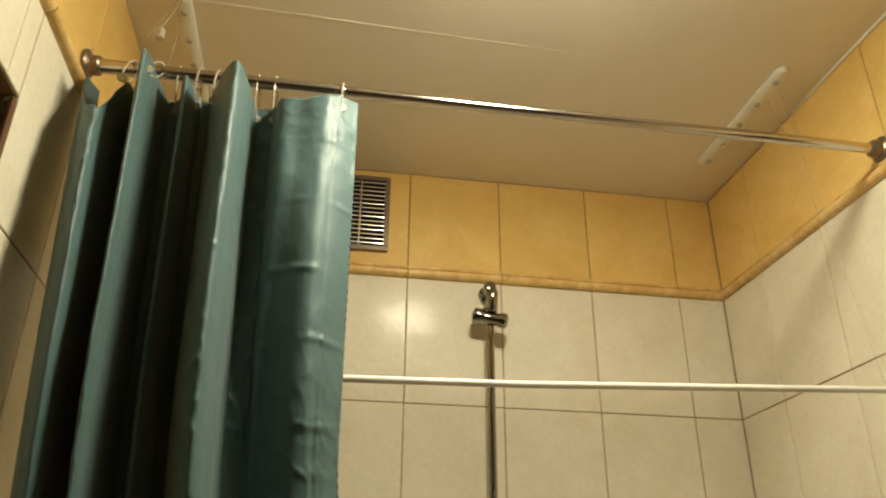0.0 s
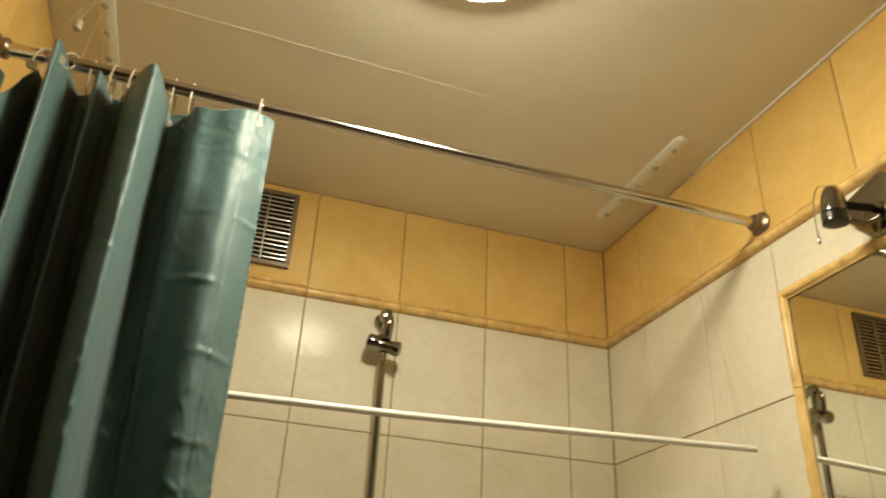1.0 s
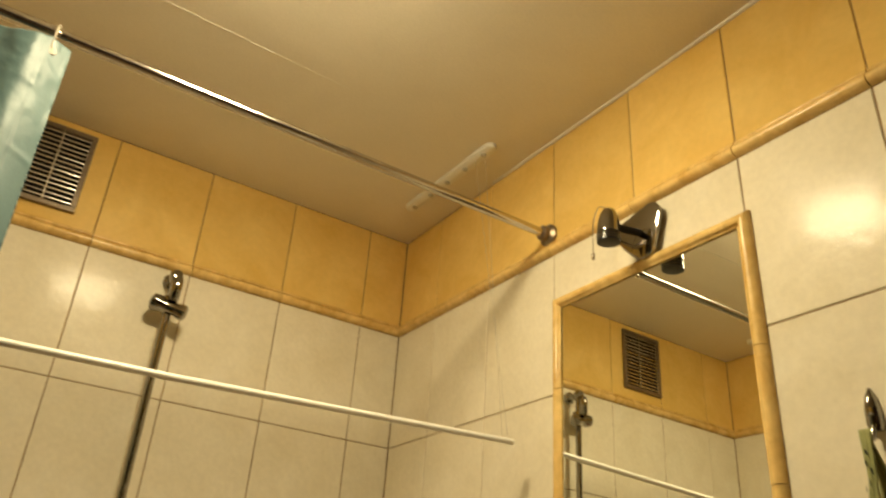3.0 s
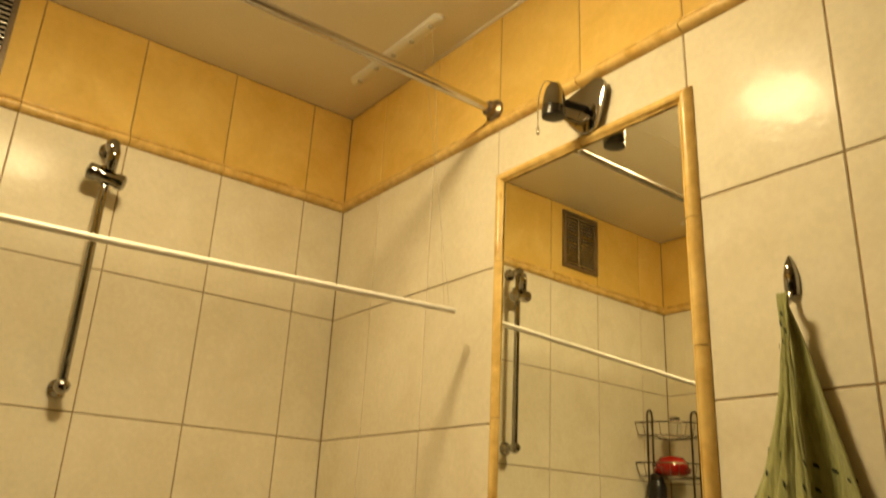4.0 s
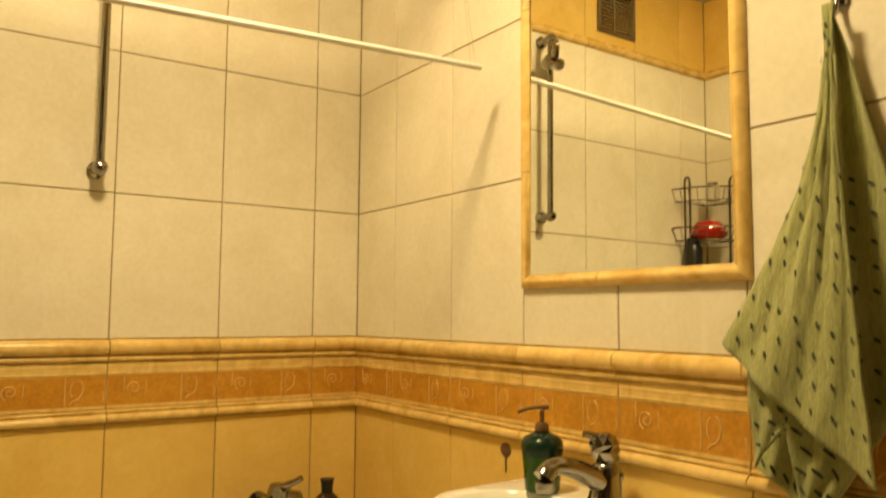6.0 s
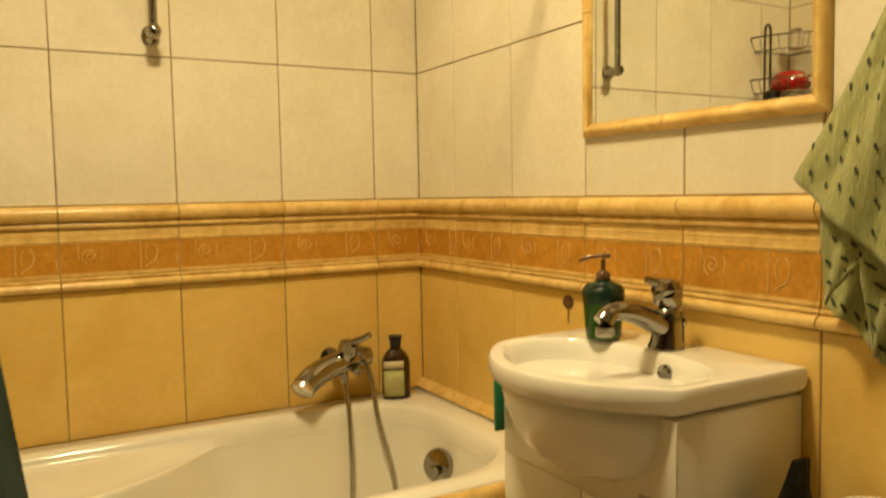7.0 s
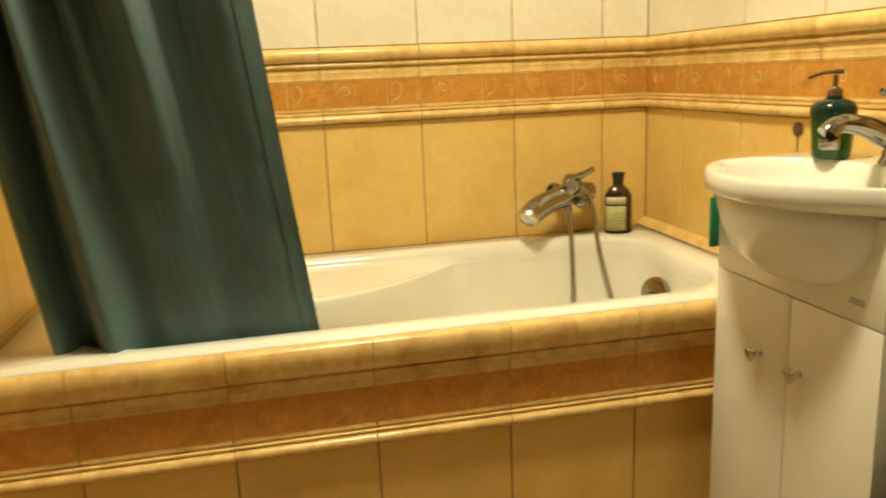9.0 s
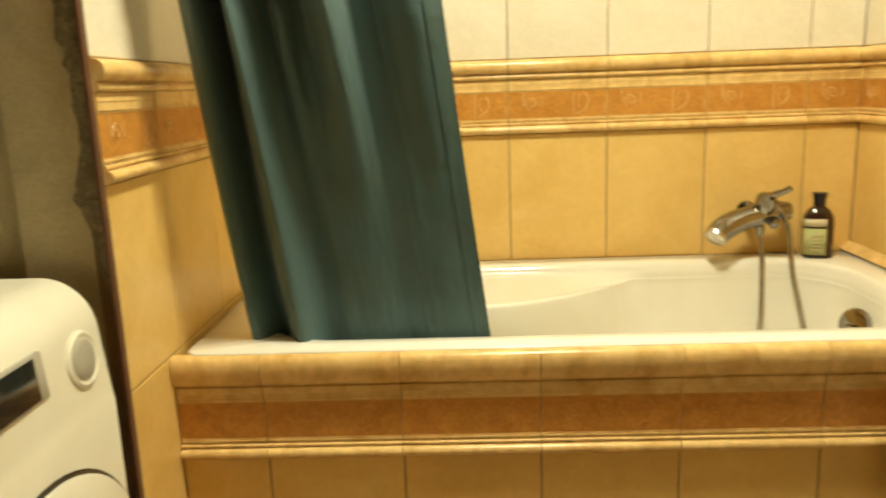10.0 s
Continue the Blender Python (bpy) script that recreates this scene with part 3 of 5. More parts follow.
def shower_curtain():
    t = thing("shower_curtain", "teal shower curtain pushed to one side in deep folds", "shower curtain", (-1.28, ROD_Y, 2.17))
    o = Vector((-1.28, ROD_Y, 2.17))
    bm = bmesh.new()
    nu, nv = 290, 420
    grid = []
    for j in range(nv + 1):
        v = j / nv
        row = []
        for i in range(nu + 1):
            u = i / nu
            x, y, z = curtain_point(u, v)
            if u < 0.175 and v < 0.25:  # the outermost fold droops forward
                z -= 0.125 * max(0.0, min(1.0, (ROD_Y - y - 0.02) / 0.09)) * (1 - v / 0.25)
            if v < 0.06:  # the top edge sags between the rings
                sag = 0.024 * math.sin(math.pi * (u - 0.80) / 0.165) if 0.80 < u < 0.965 else 0.006 * (0.5 - 0.5 * math.cos(2 * math.pi * u * 9))
                z -= sag * (1 - v / 0.06)
            w = noise.noise((x * 20, z * 7, 3.0)) * 0.0025 + noise.noise((u * 50, z * 24, 9.0)) * 0.0006 - crumple(u, z)
            # fold marks from the packing, broken up along the cloth, and small pinches on the ridges
            crease = 0.0
            for m in range(9):
                zc = 2.06 - 0.118 * m + 0.022 * noise.noise((u * 9, m * 3.1, 0.0))
                q = (z - zc) / 0.0055
                if abs(q) < 3:
                    crease += 0.0050 * math.exp(-q * q) * max(0.0, noise.noise((u * 13, m * 5.7, 4.0)) + 0.15)
            pinch = abs(noise.noise((u * 24 + 3, z * 17, 5.0)))
            crease += 0.0032 * max(0.0, 1 - pinch * 7) ** 2 * max(0.0, noise.noise((u * 5, z * 3.5, 1.0)) + 0.2)
            crease *= min(1.0, max(0.0, (z - 1.10) / 0.40))
            row.append(bm.verts.new(Vector((x, y + w - crease - (0.0020 if u > 0.955 else 0.0), z)) - o))
        grid.append(row)
    for j in range(nv):
        for i in range(nu):
            bm.faces.new((grid[j][i], grid[j + 1][i], grid[j + 1][i + 1], grid[j][i + 1])).smooth = True
    cloth = part("cloth", bm, M_CLOTH, t, sharp=0)
    sol = cloth.modifiers.new("thickness", "SOLIDIFY")
    sol.thickness = 0.0012
    # stitched hem along the free edge
    hem = bmesh.new()
    for k in range(110):
        v = 0.01 + 0.98 * k / 110
        a, b = Vector(curtain_point(0.9985, v)), Vector(curtain_point(0.9985, v + 0.0045))
        tube(hem, [a + Vector((0.0002, -0.0022, 0)) - o, b + Vector((0.0002, -0.0022, 0)) - o], 0.0011, 4)
    part("hem_stitching", hem, M_HEM, t, "dark stitching on the hem")
    for k, u in enumerate((0.16, 0.235, 0.33, 0.42, 0.52, 0.60, 0.745, 0.80, 0.965)):
        x, y, z = curtain_point(u, 0.012)
        bm = bmesh.new()
        pts = []
        for a in [2 * math.pi * q / 20 for q in range(21)]:
            pts.append(Vector((x + 0.002 * math.sin(a), ROD_Y + (y - ROD_Y) * (0.5 - 0.5 * math.cos(a)) * 0.9 + 0.017 * math.sin(a), ROD_Z + 0.016 - (ROD_Z + 0.016 - z + 0.008) * (0.5 - 0.5 * math.cos(a)))) - o)
        tube(bm, pts, 0.0017, 6, False)
        part("ring", bm, M_CLEAR, t, "clear plastic curtain ring")
        part("eyelet", turned([(0.0075, -0.0022), (0.0085, 0), (0.0075, 0.0022)], 14, aim(Vector((x, y - 0.001, z - 0.006)) - o, (0.25, -1, 0))), M_CLEAR, t)
    return t


shower_curtain()


# ---- ventilation grille ----
def vent():
    t = thing("vent_grille", "brushed steel ventilation grille with angled louvres", "vent", (-1.030, 0, 2.326))
    w, h = 0.094, 0.112
    # near-black sheet stands in for the shade inside the duct
    part("backing", boxed((-w + 0.006, -0.0012, -h + 0.006), (w - 0.006, 0.0015, h - 0.006)), M_DARK, t)
    bm = bmesh.new()
    for a, b in (((-w, -0.012, h - 0.013), (w, -0.0005, h)), ((-w, -0.012, -h), (w, -0.0005, -h + 0.013)), ((-w, -0.012, -h + 0.013), (-w + 0.013, -0.0005, h - 0.013)),
                 ((w - 0.013, -0.012, -h + 0.013), (w, -0.0005, h - 0.013))):
        box(bm, a, b, 0.0015, 1)
    part("frame", bm, M_BRONZE, t)
    me = to_mesh("slat", boxed((-w + 0.012, -0.0008, -0.0021), (w - 0.012, 0.0008, 0.0021), 0.0006, 1), M_RAILTUBE)
    for k in range(15):
        a = new("slat", me)
        a.parent = t
        a.matrix_basis = pose(0, -0.0095 + 0.0006 * (k % 2), -h + 0.021 + k * (2 * h - 0.042) / 14, 8 + 3 * math.sin(k * 2.3), 0, 0)
    for x in (0.016,):
        part("mullion", boxed((x - 0.0022, -0.0125, -h + 0.012), (x + 0.0022, -0.0105, h - 0.012), 0.0005, 1), M_STEEL, t)
    return t


vent()


# ---- shower riser rail ----
def riser():
    x = -0.674
    t = thing("shower_rail", "chrome shower riser rail with sliding hand shower holder", "shower rail", (x, 0, 1.82))
    part("bar", turned([(0.0095, -0.300), (0.0095, 0.285)], 20, pose(0, -0.048, 0)), M_CHROME, t)
    for z in (-0.290, 0.292):
        part("bracket", turned([(0.020, -0.0), (0.020, 0.010), (0.0125, 0.018), (0.0125, 0.044)], 20, aim((0, -0.0005, z), (0, -1, 0))), M_CHROME, t)
        bm = turned([(0.002, -0.017), (0.012, -0.014), (0.0165, -0.006), (0.0165, 0.006), (0.012, 0.014), (0.002, 0.017)], 20, aim((0, -0.050, z), (0, -1, 0.2)))
        part("end_cap", bm, M_CHROME, t)
    z = 0.215
    slider = part("slider", turned([(0.012, -0.024), (0.019, -0.019), (0.019, 0.019), (0.012, 0.024)], 20, pose(0, -0.048, z)), M_CHROME, t)
    part("holder_arm", turned([(0.012, -0.050), (0.0205, -0.045), (0.0205, -0.028), (0.016, -0.018), (0.016, 0.014), (0.0195, 0.024), (0.0195, 0.036), (0.012, 0.041)], 20, aim((0.002, -0.060, z - 0.010), (1, -0.30, -0.25))), M_CHROME, slider)
    part("clamp_lever", turned([(0.009, 0.0), (0.014, 0.010), (0.013, 0.048), (0.008, 0.062)], 14, aim((0, -0.070, z + 0.004), (0.05, -0.15, 1))), M_CHROME, slider)
    return t


riser()


# ---- bath mixer with hose ----
def bath_mixer():
    t = thing("bath_mixer", "chrome single-lever bath mixer with coiled shower hose", "tap", (-0.275, 0, 0.725))
    bm = bmesh.new()
    body = bezier([(0.085, -0.065, 0.028), (0.050, -0.070, 0.029), (0.0, -0.076, 0.021), (-0.046, -0.088, 0.011), (-0.082, -0.102, -0.003), (-0.106, -0.112, -0.020)], 6)
    n = len(body)
    tube(bm, body, [0.023 + 0.006 * math.sin(3.1 * k / n) + 0.006 * max(0.0, (k / n - 0.50) / 0.50) for k in range(n)], 18)
    bmesh.ops.recalc_face_normals(bm, faces=bm.faces)
    part("body", bm, M_CHROME, t)
    part("spout_nozzle", turned([(0.0300, -0.006), (0.0295, 0.005), (0.022, 0.011)], 20, aim((-0.107, -0.113, -0.022), (-0.62, -0.42, -0.75))), M_STEEL, t)
    for x in (0.004, 0.078):
        part("wall_rosette", turned([(0.026, 0), (0.025, 0.005), (0.014, 0.010), (0.013, 0.062)], 24, aim((x, -0.0005, 0.022), (0, -1, 0))), M_CHROME, t)
    lever = part("lever_base", turned([(0.021, -0.010), (0.024, 0.006), (0.0255, 0.024), (0.023, 0.040), (0.012, 0.047)], 22, aim((0.018, -0.080, 0.034), (0.10, -0.35, 1))), M_CHROME, t)
    part("lever", tubed(bezier([(0.020, -0.092, 0.070), (0.032, -0.108, 0.077), (0.048, -0.128, 0.088), (0.058, -0.140, 0.097)], 5), [0.009] * 8 + [0.0075] * 8, 12), M_CHROME, lever)
    part("diverter", turned([(0.010, 0.0), (0.014, 0.006), (0.014, 0.022), (0.008, 0.027)], 16, aim((0.034, -0.090, 0.012), (0.25, -1, -0.45))), M_CHROME, t)
    part("hose_outlet", turned([(0.011, 0.0), (0.011, 0.026), (0.009, 0.030)], 16, aim((0.012, -0.078, 0.002), (0, -0.1, -1))), M_CHROME, t)
    o = Vector((-0.275, 0, 0.725))
    hose = bezier([(0.012, -0.080, -0.026), (0.014, -0.098, -0.085), (0.004, -0.135, -0.200), (-0.012, -0.185, -0.400), (0.020, -0.235, -0.435), (0.080, -0.230, -0.400),
                   (0.092, -0.190, -0.260), (0.074, -0.140, -0.110), (0.070, -0.110, -0.010), (0.052, -0.092, 0.036), (0.020, -0.080, 0.030)], 14)
    part("hose", tubed(hose, [0.0062 + 0.0007 * (k % 2) for k in range(len(hose))], 10), M_HOSE, t, "ribbed chrome shower hose")
    return t


bath_mixer()


def brown_bottle():
    x, y = -0.118, -0.075
    t = thing("shampoo_bottle", "dark brown bottle with a pale yellow label on the bath rim", "bottle", (x, y, RIM + 0.001))
    sq = lambda r, z, n=24: [Vector((r * 1.05 * math.copysign(abs(math.cos(a)) ** 0.7, math.cos(a)), r * 0.72 * math.copysign(abs(math.sin(a)) ** 0.7, math.sin(a)), z)) for a in [2 * math.pi * k / n for k in range(n)]]
    bm = bmesh.new()
    loft(bm, [sq(0.030, 0), sq(0.034, 0.003), sq(0.0345, 0.090), sq(0.032, 0.106), sq(0.024, 0.120), sq(0.014, 0.129), sq(0.012, 0.140)], True, True)
    bmesh.ops.recalc_face_normals(bm, faces=bm.faces)
    part("body", bm, M_BROWN, t)
    part("cap", turned([(0.0145, 0.134), (0.0145, 0.144), (0.017, 0.158), (0.018, 0.163), (0.010, 0.164)], 20), M_BLACK, t, "black flared cap")
    for z0, z1, m, nm in ((0.010, 0.076, M_LABEL, "label_lower"), (0.081, 0.100, M_LABELTOP, "label_upper")):
        bm = bmesh.new()
        rows = []
        for z in (z0, z1):
            r = 0.0352 if z < 0.095 else 0.0345
            rows.append([Vector((r * 1.05 * math.copysign(abs(math.cos(a)) ** 0.7, math.cos(a)), r * 0.72 * math.copysign(abs(math.sin(a)) ** 0.7, math.sin(a)), z)) for a in [math.pi * (1.12 + 0.48 * k / 12) for k in range(13)]])
        loft(bm, rows, closed=False)
        lab = part(nm, bm, m, t)
        s = lab.modifiers.new("thickness", "SOLIDIFY")
        s.thickness = 0.0006
    bm = bmesh.new()
    for k in range(5):
        box(bm, (-0.018, -0.0272, 0.022 + k * 0.009), (0.008 - 0.004 * (k % 2), -0.0264, 0.0245 + k * 0.009))
    part("label_print", bm, M_LABELTOP, t)
    t.rotation_euler = (0, 0, radians(-14))
    return t


brown_bottle()


# ---- washbasin on its cabinet ----
BASIN_Y0, BASIN_Y1 = -1.178, -0.752
BZ = 0.910


def basin_outline():
    pts = [Vector((-0.002, BASIN_Y1, 0)), Vector((-0.12, BASIN_Y1 - 0.002, 0)), Vector((-0.232, BASIN_Y1 - 0.010, 0))]
    c = -0.978
    for k in range(1, 24):
        a = k / 24
        y = BASIN_Y1 - 0.010 + a * (BASIN_Y0 + 0.004 - (BASIN_Y1 - 0.010))
        pts.append(Vector((-0.246 - 0.112 * (1 - abs(2 * a - 1) ** 2.2), y, 0)))
    pts += [Vector((-0.246, BASIN_Y0 + 0.001, 0)), Vector((-0.12, BASIN_Y0, 0)), Vector((-0.002, BASIN_Y0, 0))]
    return pts


def washbasin():
    t = thing("washbasin", "white porcelain washbasin with a bow front set on a cabinet", "washbasin", (0, -0.978, BZ))
    o = Vector((0, -0.978, BZ))
    poly = basin_outline()
    c = Vector((-0.216, -0.968, 0))

    def reach(a):
        d = Vector((math.cos(a), math.sin(a), 0))
        best = 1.0
        for p, q in zip(poly, poly[1:] + poly[:1]):
            e = q - p
            den = d.x * e.y - d.y * e.x
            if abs(den) > 1e-9:
                w = p - c
                s = (w.x * e.y - w.y * e.x) / den
                u = (w.x * d.y - w.y * d.x) / den
                if s > 0 and -1e-6 <= u <= 1 + 1e-6:
                    best = min(best, s)
        return best
    n = 120
    ang = [2 * math.pi * k / n for k in range(n)]
    out = [reach(a) for a in ang]
    ci = Vector((-0.216, -0.968, 0))

    def outer(inset, z):
        return [c + Vector((math.cos(a), math.sin(a), 0)) * (r - inset) + Vector((0, 0, z)) - o for a, r in zip(ang, out)]

    def inner(rx, ry, z):
        """A squarish oval that never comes nearer than a finger's width to the outer edge."""
        res = []
        for a, r in zip(ang, out):
            ca, sa = abs(math.cos(a)), abs(math.sin(a))
            e = ((ca / rx) ** 2.7 + (sa / ry) ** 2.7) ** (-1 / 2.7)
            e = min(e, (r - 0.024) * rx / 0.121)
            res.append(ci + Vector((math.cos(a), math.sin(a), 0)) * e + Vector((0, 0, z)) - o)
        return res
    bm = bmesh.new()
    loft(bm, [outer(0.030, BZ - 0.040), outer(0.010, BZ - 0.036), outer(0.003, BZ - 0.030), outer(0.0, BZ - 0.022), outer(0.0, BZ - 0.006), outer(0.003, BZ - 0.001), outer(0.008, BZ),
              inner(0.121, 0.184, BZ - 0.001), inner(0.117, 0.179, BZ - 0.005), inner(0.113, 0.173, BZ - 0.020), inner(0.106, 0.162, BZ - 0.060), inner(0.092, 0.138, BZ - 0.090),
              inner(0.060, 0.085, BZ - 0.112), inner(0.018, 0.018, BZ - 0.120)], True, True)
    bmesh.ops.recalc_face_normals(bm, faces=bm.faces)
    part("rim", bm, M_PORC, t, sharp=0.62)
    # the belly of the bowl that bulges in front of the cabinet
    bm = bmesh.new()
    loops = []
    for k in range(9):
        a = math.pi / 2 * k / 8
        z = BZ - 0.036 - 0.128 * math.sin(a)
        f = math.cos(a) ** 0.62 if k < 8 else 0.02
        loops.append([Vector((-0.215 + 0.118 * f * math.cos(b), -0.972 + 0.182 * f * math.sin(b), z)) - o for b in [2 * math.pi * q / 48 for q in range(48)]])
    loft(bm, loops, True, True)
    bmesh.ops.recalc_face_normals(bm, faces=bm.faces)
    part("bowl", bm, M_PORC, t, sharp=0)
    part("overflow_ring", turned([(0.0125, -0.003), (0.0125, 0.001), (0.009, 0.0025), (0.007, 0.0005)], 20, aim(Vector((-0.1105, -1.010, BZ - 0.027)) - o, (-1, -0.1, 0.2))), M_CHROME, t, "chrome overflow ring")
    part("drain", turned([(0.020, -0.001), (0.020, 0.002), (0.014, 0.004)], 20, Matrix.Translation(Vector((-0.216, -0.968, BZ - 0.119)) - o)), M_CHROME, t)
    return t


washbasin()


def vanity():
    t = thing("washbasin_cabinet", "cream lacquered cabinet with two doors under the washbasin", "cabinet", (0, -0.978, 0))
    y0, y1 = -0.192, 0.200
    part("carcass", boxed((-0.2458, y0 + 0.001, 0.0), (-0.003, y1 - 0.001, BZ - 0.042), 0.002), M_CABINET, t)
    part("fascia", boxed((-0.250, y0, 0.7205), (-0.246, y1, BZ - 0.042), 0.0018), M_CABINET, t)
    gap = 0.0009
    for a, b, ky in ((gap - 0.004, y1, 0.066), (y0, -gap - 0.004, -0.034)):
        d = part("door", boxed((-0.250, a, 0.062), (-0.246, b, 0.7190), 0.0018), M_CABINET, t)
        heart = [(0.0128 * math.sin(q) ** 3, 0.0108 * math.cos(q) - 0.0042 * math.cos(2 * q) - 0.0017 * math.cos(3 * q) - 0.0008 * math.cos(4 * q)) for q in [2 * math.pi * n / 28 for n in range(28)]]
        bm = bmesh.new()
        loft(bm, [[Vector((-0.2502 - out, ky + y * f, 0.604 + z * f)) for y, z in heart] for out, f in ((0.012, 0.80), (0.014, 1.0), (0.018, 1.0), (0.021, 0.85), (0.022, 0.55))], True, True)
        lathe(bm, [(0.007, 0.0), (0.005, 0.003), (0.0045, 0.0125)], 14, aim((-0.2502, ky, 0.604), (-1, 0, 0)))
        bmesh.ops.recalc_face_normals(bm, faces=bm.faces)
        part("knob", bm, M_STEEL, d, "small heart-shaped steel knob")
    bm = bmesh.new()
    box(bm, (-0.2512, -0.156, 0.745), (-0.2502, -0.126, 0.755), 0.0004, 1)
    part("maker_plate", bm, M_GREY, t, "small grey plate")
    return t


vanity()


def basin_tap():
    t = thing("basin_mixer", "chrome washbasin mixer with a cut-facet knob and limescale", "tap", (-0.070, -0.974, BZ))
    bm = bmesh.new()
    oval = lambda rx, ry, z, dx: [Vector((dx + rx * math.cos(a), ry * math.sin(a), z)) for a in [2 * math.pi * k / 24 for k in range(24)]]
    loft(bm, [oval(0.030, 0.027, 0.0005, 0), oval(0.030, 0.027, 0.005, 0), oval(0.025, 0.024, 0.012, 0), oval(0.023, 0.0225, 0.040, 0.002), oval(0.024, 0.0235, 0.057, 0.004), oval(0.019, 0.019, 0.063, 0.004)], True, True)
    bmesh.ops.recalc_face_normals(bm, faces=bm.faces)
    part("base", bm, M_CHROME, t)
    bm = bmesh.new()
    pts = bezier([(0.006, 0, 0.026), (-0.026, 0.002, 0.044), (-0.064, 0.004, 0.061), (-0.098, 0.006, 0.067), (-0.114, 0.006, 0.062), (-0.124, 0.006, 0.052)], 6)
    n = len(pts)
    tube(bm, pts, [0.0205 - 0.0070 * min(1.0, k / (0.62 * n)) + 0.0030 * max(0.0, (k / n - 0.65) / 0.35) for k in range(n)], 18)
    bmesh.ops.recalc_face_normals(bm, faces=bm.faces)
    part("spout", bm, M_CHROME, t)
    part("aerator", turned([(0.0125, 0), (0.0145, 0.004), (0.0145, 0.016)], 18, pose(-0.120, 0.006, 0.030)), M_CHROME, t)
    bm = bmesh.new()
    rows = []
    for k, (r, z) in enumerate(((0.017, 0.0635), (0.0215, 0.069), (0.0245, 0.082), (0.0245, 0.094), (0.020, 0.106), (0.011, 0.111))):
        rows.append([Vector((0.006 - 0.14 * (z - 0.0635) + r * math.cos(a), r * math.sin(a), z)) for a in [2 * math.pi * (q + 0.5 * (k % 2)) / 9 for q in range(9)]])
    loft(bm, rows, True, True)
    for f in bm.faces:
        f.smooth = False
    bmesh.ops.recalc_face_normals(bm, faces=bm.faces)
    head = part("knob", bm, M_CHROME, t, "cut-facet chrome knob", sharp=0)
    part("lever", tubed(bezier([(-0.010, 0.002, 0.101), (-0.024, 0.004, 0.108), (-0.036, 0.007, 0.111)], 5), [0.0075] * 5 + [0.006] * 6, 10), M_CHROME, head)
    part("pop_up_rod", tubed([(0.032, -0.006, 0.0), (0.032, -0.006, 0.034)], 0.0022, 8), M_CHROME, t)
    part("pop_up_knob", turned([(0.003, 0.033), (0.0055, 0.036), (0.0055, 0.043), (0.003, 0.046)], 12, pose(0.032, -0.006, 0)), M_CHROME, t)
    return t


basin_tap()


def soap_bottle():
    t = thing("soap_dispenser", "green translucent soap dispenser with a pump, standing on the washbasin", "soap dispenser", (-0.098, -0.858, BZ + 0.0005))
    part("soap_body", turned([(0.026, 0.0), (0.0295, 0.003), (0.0315, 0.030), (0.0345, 0.062)], 32), M_SOAP, t, "dark green liquid soap")
    part("bottle_top", turned([(0.0345, 0.0622), (0.0365, 0.074), (0.0355, 0.084), (0.030, 0.092), (0.018, 0.097), (0.013, 0.099), (0.013, 0.102)], 32), M_SOAPTOP, t, "green translucent plastic shoulder")
    part("collar", turned([(0.012, 0.100), (0.012, 0.111), (0.008, 0.116)], 20), M_PUMP, t)
    part("pump_stem", turned([(0.0042, 0.114), (0.0042, 0.136)], 12), M_PUMP, t)
    part("nozzle", tubed(bezier([(0.010, -0.006, 0.141), (0, 0, 0.141), (-0.018, 0.014, 0.139), (-0.032, 0.026, 0.132)], 5), [0.0042] * 6 + [0.003] * 10, 10), M_PUMP, t)
    return t


soap_bottle()


def pot_hook_stain():
    t = thing("wall_plug", "small round rust-brown wall plug with a drip stain on the tile", "wall plug", (-0.0006, -0.640, 0.940))
    part("plug", turned([(0.011, 0.0), (0.011, 0.0015), (0.007, 0.003)], 18, pose(0, 0, 0, 0, -90, 0) @ Matrix.Diagonal((1.25, 1.45, 1, 1))), M_RUST, t)
    part("drip_stain", boxed((-0.0008, -0.0022, -0.044), (0, 0.0016, -0.010), 0.0003, 1), M_RUST, t)
    return t


pot_hook_stain()


def scraper():
    t = thing("scraper", "green plastic scraper stuck to the side of the cabinet", "scraper", (-0.250, -0.7775, 0.805))
    part("blade", boxed((-0.016, 0.0, -0.050), (0.030, 0.008, 0.040), 0.003), M_GREEN, t)
    part("grip", boxed((-0.010, 0.001, 0.0405), (0.022, 0.007, 0.052), 0.002), M_GREEN, t)
    return t


scraper()


# ---- framed mirror with its lamp ----
MY0, MY1, MZ0, MZ1 = -1.206, -0.6975, 1.261, 2.031


